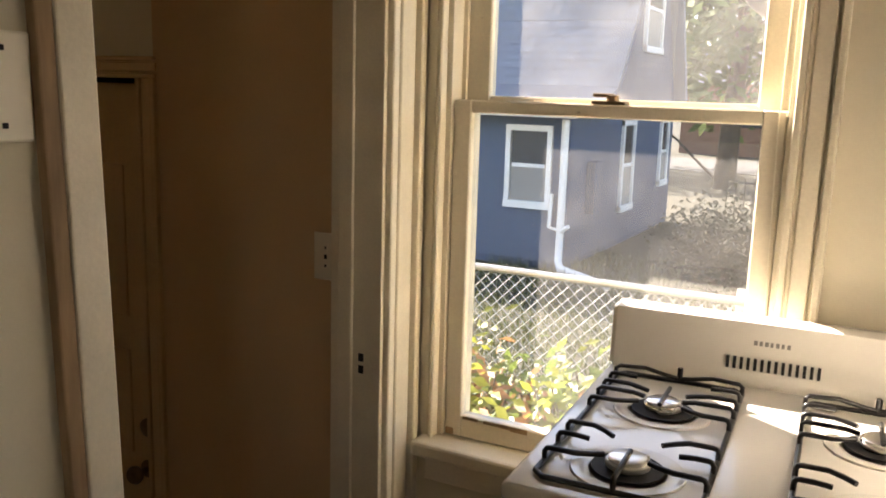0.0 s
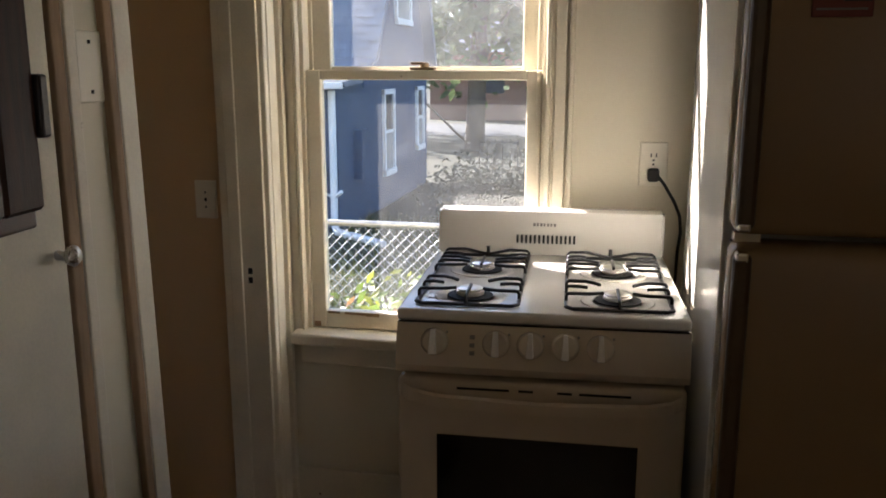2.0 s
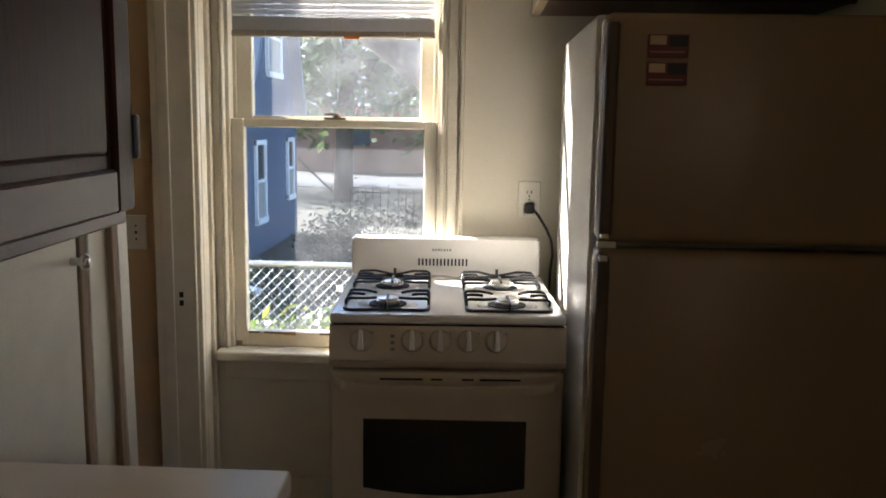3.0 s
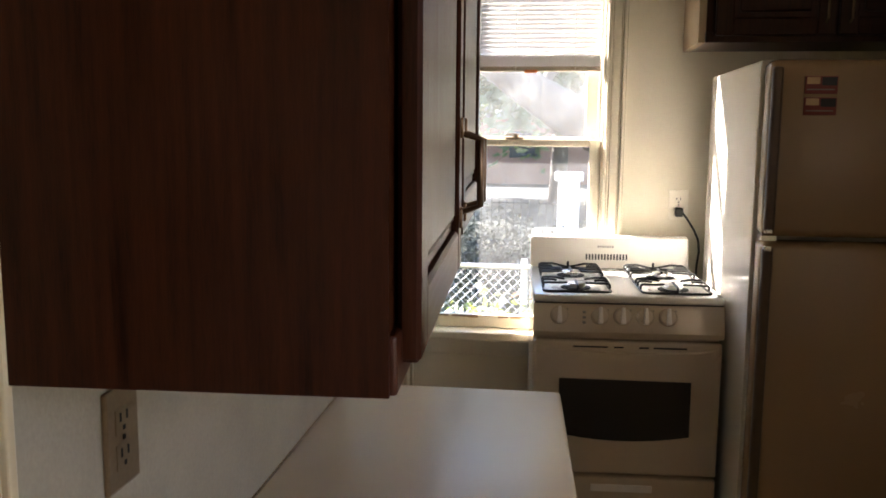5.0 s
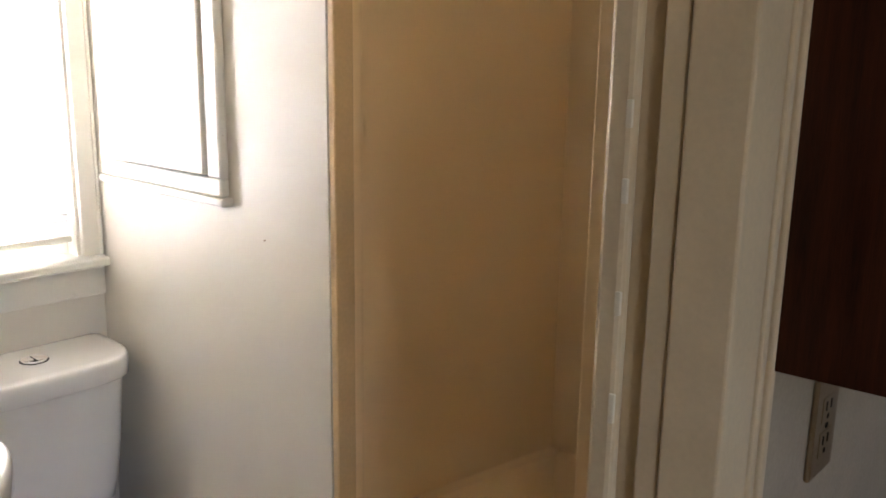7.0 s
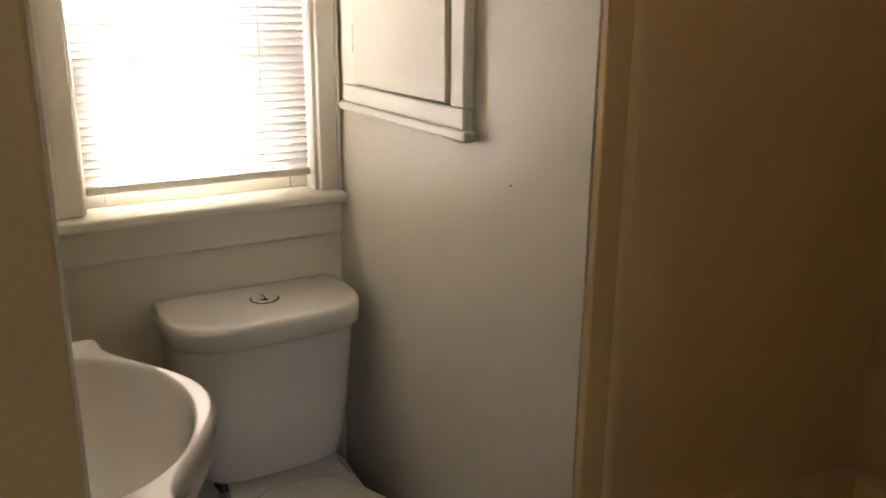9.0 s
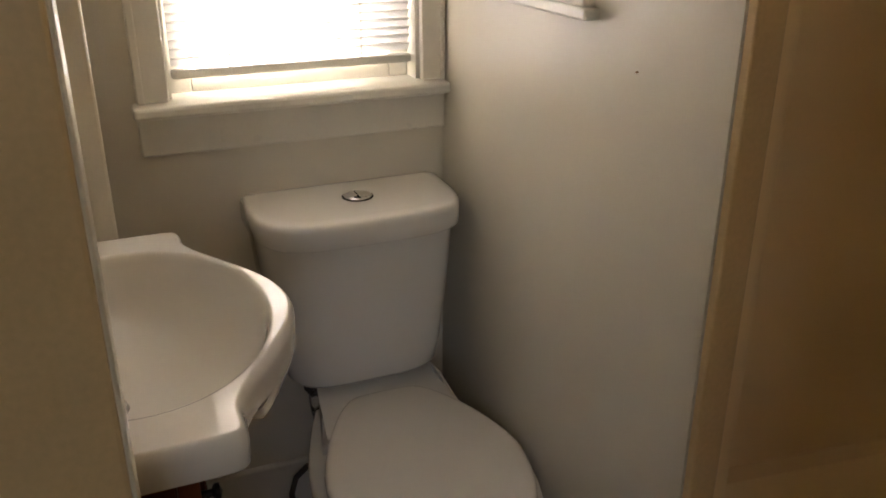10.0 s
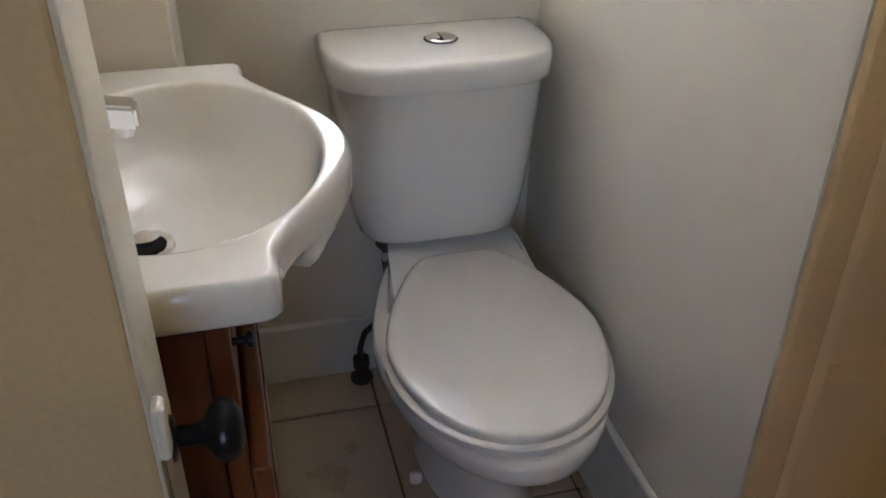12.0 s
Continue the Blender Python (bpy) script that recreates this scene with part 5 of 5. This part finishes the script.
part("pipe", rod([(HX - 0.20, 9.2, 0.05), (HX - 0.20, 9.15, -0.40), (HX - 0.02, 9.15, -0.45), (HX + 0.10, 9.1, -0.36)], 0.03, 8), M_WHITEOUT, house, smooth=60)
part("gutter", box(HW - 0.2, HX + 0.22, 8.80, 8.90, 1.08, 1.17, 0.01), M_WHITEOUT, house)

# chain-link fence
fence = thing("chain_link_fence", (-1, 2.2, GZ), "galvanised chain-link fence with a top rail", "fence")
FT = 0.51
part("top_rail", rod([(-7, 2.2, FT), (-3, 2.2, FT), (0, 2.2, FT), (6, 2.2, FT)], 0.018, 10), M_WIRE, fence, smooth=60)
for x in (-6.5, -4.1, -2.55, -0.10, 2.6, 5.2):
    part("post", rod([(x, 2.225, GZ), (x, 2.225, FT + 0.05)], 0.024, 10), M_WIRE, fence, smooth=60)
wv, wf = [], []
step, hgt = 0.063, FT - GZ - 0.02
for s in (1, -1):
    x = -5.5
    while x < 2.5:
        a_, b_ = Vector((x, 2.2 + 0.003 * s, FT + 0.02)), Vector((x + s * hgt, 2.2 + 0.003 * s, FT + 0.02 - hgt))
        k = len(wv)
        for p in (a_, b_):
            wv += [p + Vector((0.0015, 0, 0.0015 * s)), p + Vector((-0.0015, 0, -0.0015 * s)), p + Vector((0, -0.0022, 0))]
        wf += [(k, k + 1, k + 4, k + 3), (k + 1, k + 2, k + 5, k + 4), (k + 2, k, k + 3, k + 5)]
        x += step
me = bpy.data.meshes.new("wire_mesh")
me.from_pydata([Vector(v) - Vector((-1, 2.2, GZ)) for v in wv], [], wf)
me.materials.append(M_WIRE)
wm = new("wire_mesh", me)
wm.parent = fence
tagged(wm, "diamond wire mesh", kind="stuff")

# vines and weeds along the fence
WEEDS = [(-1.55, 1.85, 1.32, M_LEAFY, "sunlit yellow-green shrub at the fence"), (-0.62, 1.80, 1.05, M_LEAFY, "sunlit weeds with round leaves at the fence")]
for k in range(58):
    kind_ = (M_LEAFY, M_LEAF, M_LEAF, M_DRY)[k % 4]
    lab = {M_LEAFY: "sunlit yellow-green weeds at the fence", M_LEAF: "low green weeds at the fence", M_DRY: "dry brown weeds under the window"}[kind_]
    WEEDS.append((rng.uniform(-2.7, -0.8) if k % 3 else rng.uniform(-0.8, 0.1), rng.uniform(1.1, 2.1), rng.uniform(0.8, 1.32), kind_, lab))
for cx, cy, hh, mt, lab in WEEDS:
    sb = thing("shrub", (cx, cy, GZ), lab, "shrub", "weeds along the fence")
    st = bmesh.new()
    cs = []
    for i in range(22):
        ex, ey, ez = cx + rng.uniform(-0.28, 0.28), cy + rng.uniform(-0.2, 0.2), GZ + hh * rng.uniform(0.45, 1.0)
        rod([(cx + rng.uniform(-0.08, 0.08), cy, GZ), ((cx + ex) / 2, (cy + ey) / 2, (GZ + ez) / 2 + 0.1), (ex, ey, ez)], 0.004, 5, st)
        cs += [(ex, ey, ez), ((cx + ex) / 2, (cy + ey) / 2, (GZ + ez) / 2 + 0.1), (ex, ey, ez - 0.18)]
    part("stems", st, M_BARK, sb)
    part("foliage", leaves(cs, 9, 0.20, 0.040), mt, sb)
# long grass beyond the fence, thinning towards the street
M_GRASS = translucent_material("dry_green_grass", (0.085, 0.095, 0.035), 0.3, 0.9)
gv, gf = [], []
for _ in range(16000):
    gx, gy = rng.uniform(-4.5, 3.0), 2.3 + 8.5 * rng.random() ** 1.5
    a, hgt_, w = rng.uniform(0, math.pi), rng.uniform(0.06, 0.20), rng.uniform(0.006, 0.014)
    dx, dy, lean_ = w * math.cos(a), w * math.sin(a), rng.uniform(-0.08, 0.08)
    k = len(gv)
    gv += [(gx - dx, gy - dy, 0), (gx + dx, gy + dy, 0), (gx + lean_, gy + rng.uniform(-0.05, 0.05), hgt_)]
    gf.append((k, k + 1, k + 2))
gme = bpy.data.meshes.new("grass")
gme.from_pydata(gv, [], gf)
gme.materials.append(M_GRASS)
grass = new("grass", gme)
grass.location = (0, 0, GZ)
tagged(grass, "uneven dry green grass in the yard", "grass", kind="stuff")
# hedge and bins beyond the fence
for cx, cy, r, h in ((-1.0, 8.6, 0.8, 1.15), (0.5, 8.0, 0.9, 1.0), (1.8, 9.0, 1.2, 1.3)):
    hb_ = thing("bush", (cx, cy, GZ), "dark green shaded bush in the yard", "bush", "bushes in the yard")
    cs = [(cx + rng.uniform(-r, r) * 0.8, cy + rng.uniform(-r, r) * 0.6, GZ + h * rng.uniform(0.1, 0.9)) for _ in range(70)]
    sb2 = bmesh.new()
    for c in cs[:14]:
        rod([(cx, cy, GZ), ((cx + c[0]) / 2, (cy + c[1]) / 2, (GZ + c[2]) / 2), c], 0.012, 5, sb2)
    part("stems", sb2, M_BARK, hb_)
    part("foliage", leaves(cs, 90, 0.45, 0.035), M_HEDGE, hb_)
gate = thing("garden_gate", (-1.3, 13, GZ), "black iron garden fence panels in the yard", "fence")
for gx in (-2.0, -1.1, -0.2):
    for k in range(6):
        part("bar", rod([(gx + k * 0.14, 13, GZ), (gx + k * 0.14, 13, 0.1)], 0.012, 5), M_IRON, gate)
    part("rail", box(gx - 0.02, gx + 0.72, 12.985, 13.015, 0.02, 0.05), M_IRON, gate)
    part("rail", box(gx - 0.02, gx + 0.72, 12.985, 13.015, GZ + 0.2, GZ + 0.23), M_IRON, gate)
bt = thing("white_porch_post", (0.30, 8.2, GZ), "white painted porch post in the sun", "post")
part("shaft", box(0.14, 0.42, 8.1, 8.35, GZ + 0.1, 0.75, 0.02), M_WHITEOUT, bt)
part("cap", box(0.09, 0.47, 8.05, 8.40, 0.75, 0.86, 0.02), M_WHITEOUT, bt)
part("base", box(0.10, 0.46, 8.06, 8.39, GZ, GZ + 0.1, 0.01), M_WHITEOUT, bt)
far = thing("far_building", (2, 36, GZ), "long low red-brown building across the street", "building")
part("wall", box(-8, 14, 36, 42, GZ, 2.0), M_BRICKH, far)
part("roof", loft([[(x, 35.6, 2.0), (x, 39, 3.6), (x, 42.4, 2.0)] for x in (-8.3, 14.3)]), M_SHINGLE, far)
for k in range(5):
    part("window", box(-6 + k * 4, -4.6 + k * 4, 35.94, 36.0, 0.2, 1.4), M_WINDARK, far)
# trees
tree("pine_tree", -3.6, 22.0, 11.0, 3.2, M_NEEDLE, "tall pine tree behind the blue house", 0.22, 90, 60, 0.3, 0.18)
tree("pine_tree", 0.2, 26.0, 12.0, 3.6, M_NEEDLE, "tall pine tree beyond the yard", 0.22, 90, 60, 0.32, 0.2)
tree("pine_tree", -8.0, 27.0, 13.0, 4.0, M_NEEDLE, "tall pine tree behind the blue house", 0.24, 90, 55, 0.32, 0.2)
tree("broadleaf_tree", 5.0, 24.0, 10.0, 4.0, M_LEAF, "leafy tree beyond the yard", 0.20, 80, 55, 0.3, 0.25)
tree("broadleaf_tree", -0.5, 40.0, 12.0, 5.0, M_LEAF, "leafy tree across the street", 0.28, 80, 55, 0.35, 0.15)
tree("broadleaf_tree", 11.0, 44.0, 13.0, 6.0, M_LEAF, "leafy tree across the street", 0.3, 80, 50, 0.35, 0.15)
lean = thing("leaning_tree", (3.2, 10.0, GZ), "thick bare leaning tree trunk in the yard", "tree")
lb = bmesh.new()
rings_ = []
for p, r in (((3.6, 10, GZ), 0.42), ((2.3, 10, 0.35), 0.36), ((0.9, 10, 1.30), 0.33), ((-0.2, 10, 1.95), 0.29), ((-1.3, 10, 2.75), 0.24), ((-2.2, 10, 3.9), 0.16)):
    rings_.append([(p[0] + r * 0.5 * math.cos(a * math.pi / 6), p[1] + r * math.sin(a * math.pi / 6), p[2] + r * 0.9 * math.cos(a * math.pi / 6)) for a in range(12)])
loft(rings_, bm=lb)
rod([(-0.2, 10, 1.95), (0.3, 10.2, 2.9), (0.2, 10.5, 4.2)], 0.09, 7, lb)
part("trunk", lb, M_BARK, lean, smooth=60)

# ---------------------------------------------------------------- bathroom floor tiles
tile_me = None
T = 0.305
for ix in range(5):
    for iy in range(7):
        x0, y0 = -1.84 + ix * (T + 0.005) - 0.305, -2.925 - 3 * (T + 0.005) + iy * (T + 0.005)
        x1, y1 = min(x0 + T, -0.505), y0 + T
        x0 = max(x0, -1.964)
        y0c, y1c = max(y0, -3.97), min(y1, -1.75)
        if x1 - x0 < 0.02 or y1c - y0c < 0.02:
            continue
        b = box(x0, x1, y0c, y1c, BF - 0.012, BF, 0.0025, seg=1)
        tl_ = part("tile", b, M_TILE, bpy.data.objects["floor_bathroom_bed"])

# fallen leaves under the window
lit = [(rng.uniform(-2.6, 0.6), rng.uniform(0.3, 3.2), GZ + 0.02) for _ in range(260)]
tagged(solo("fallen_leaves", leaves(lit, 9, 0.25, 0.035, 0.25), M_DRY, "scattered dry brown leaves on the ground", "leaves"), kind="stuff")
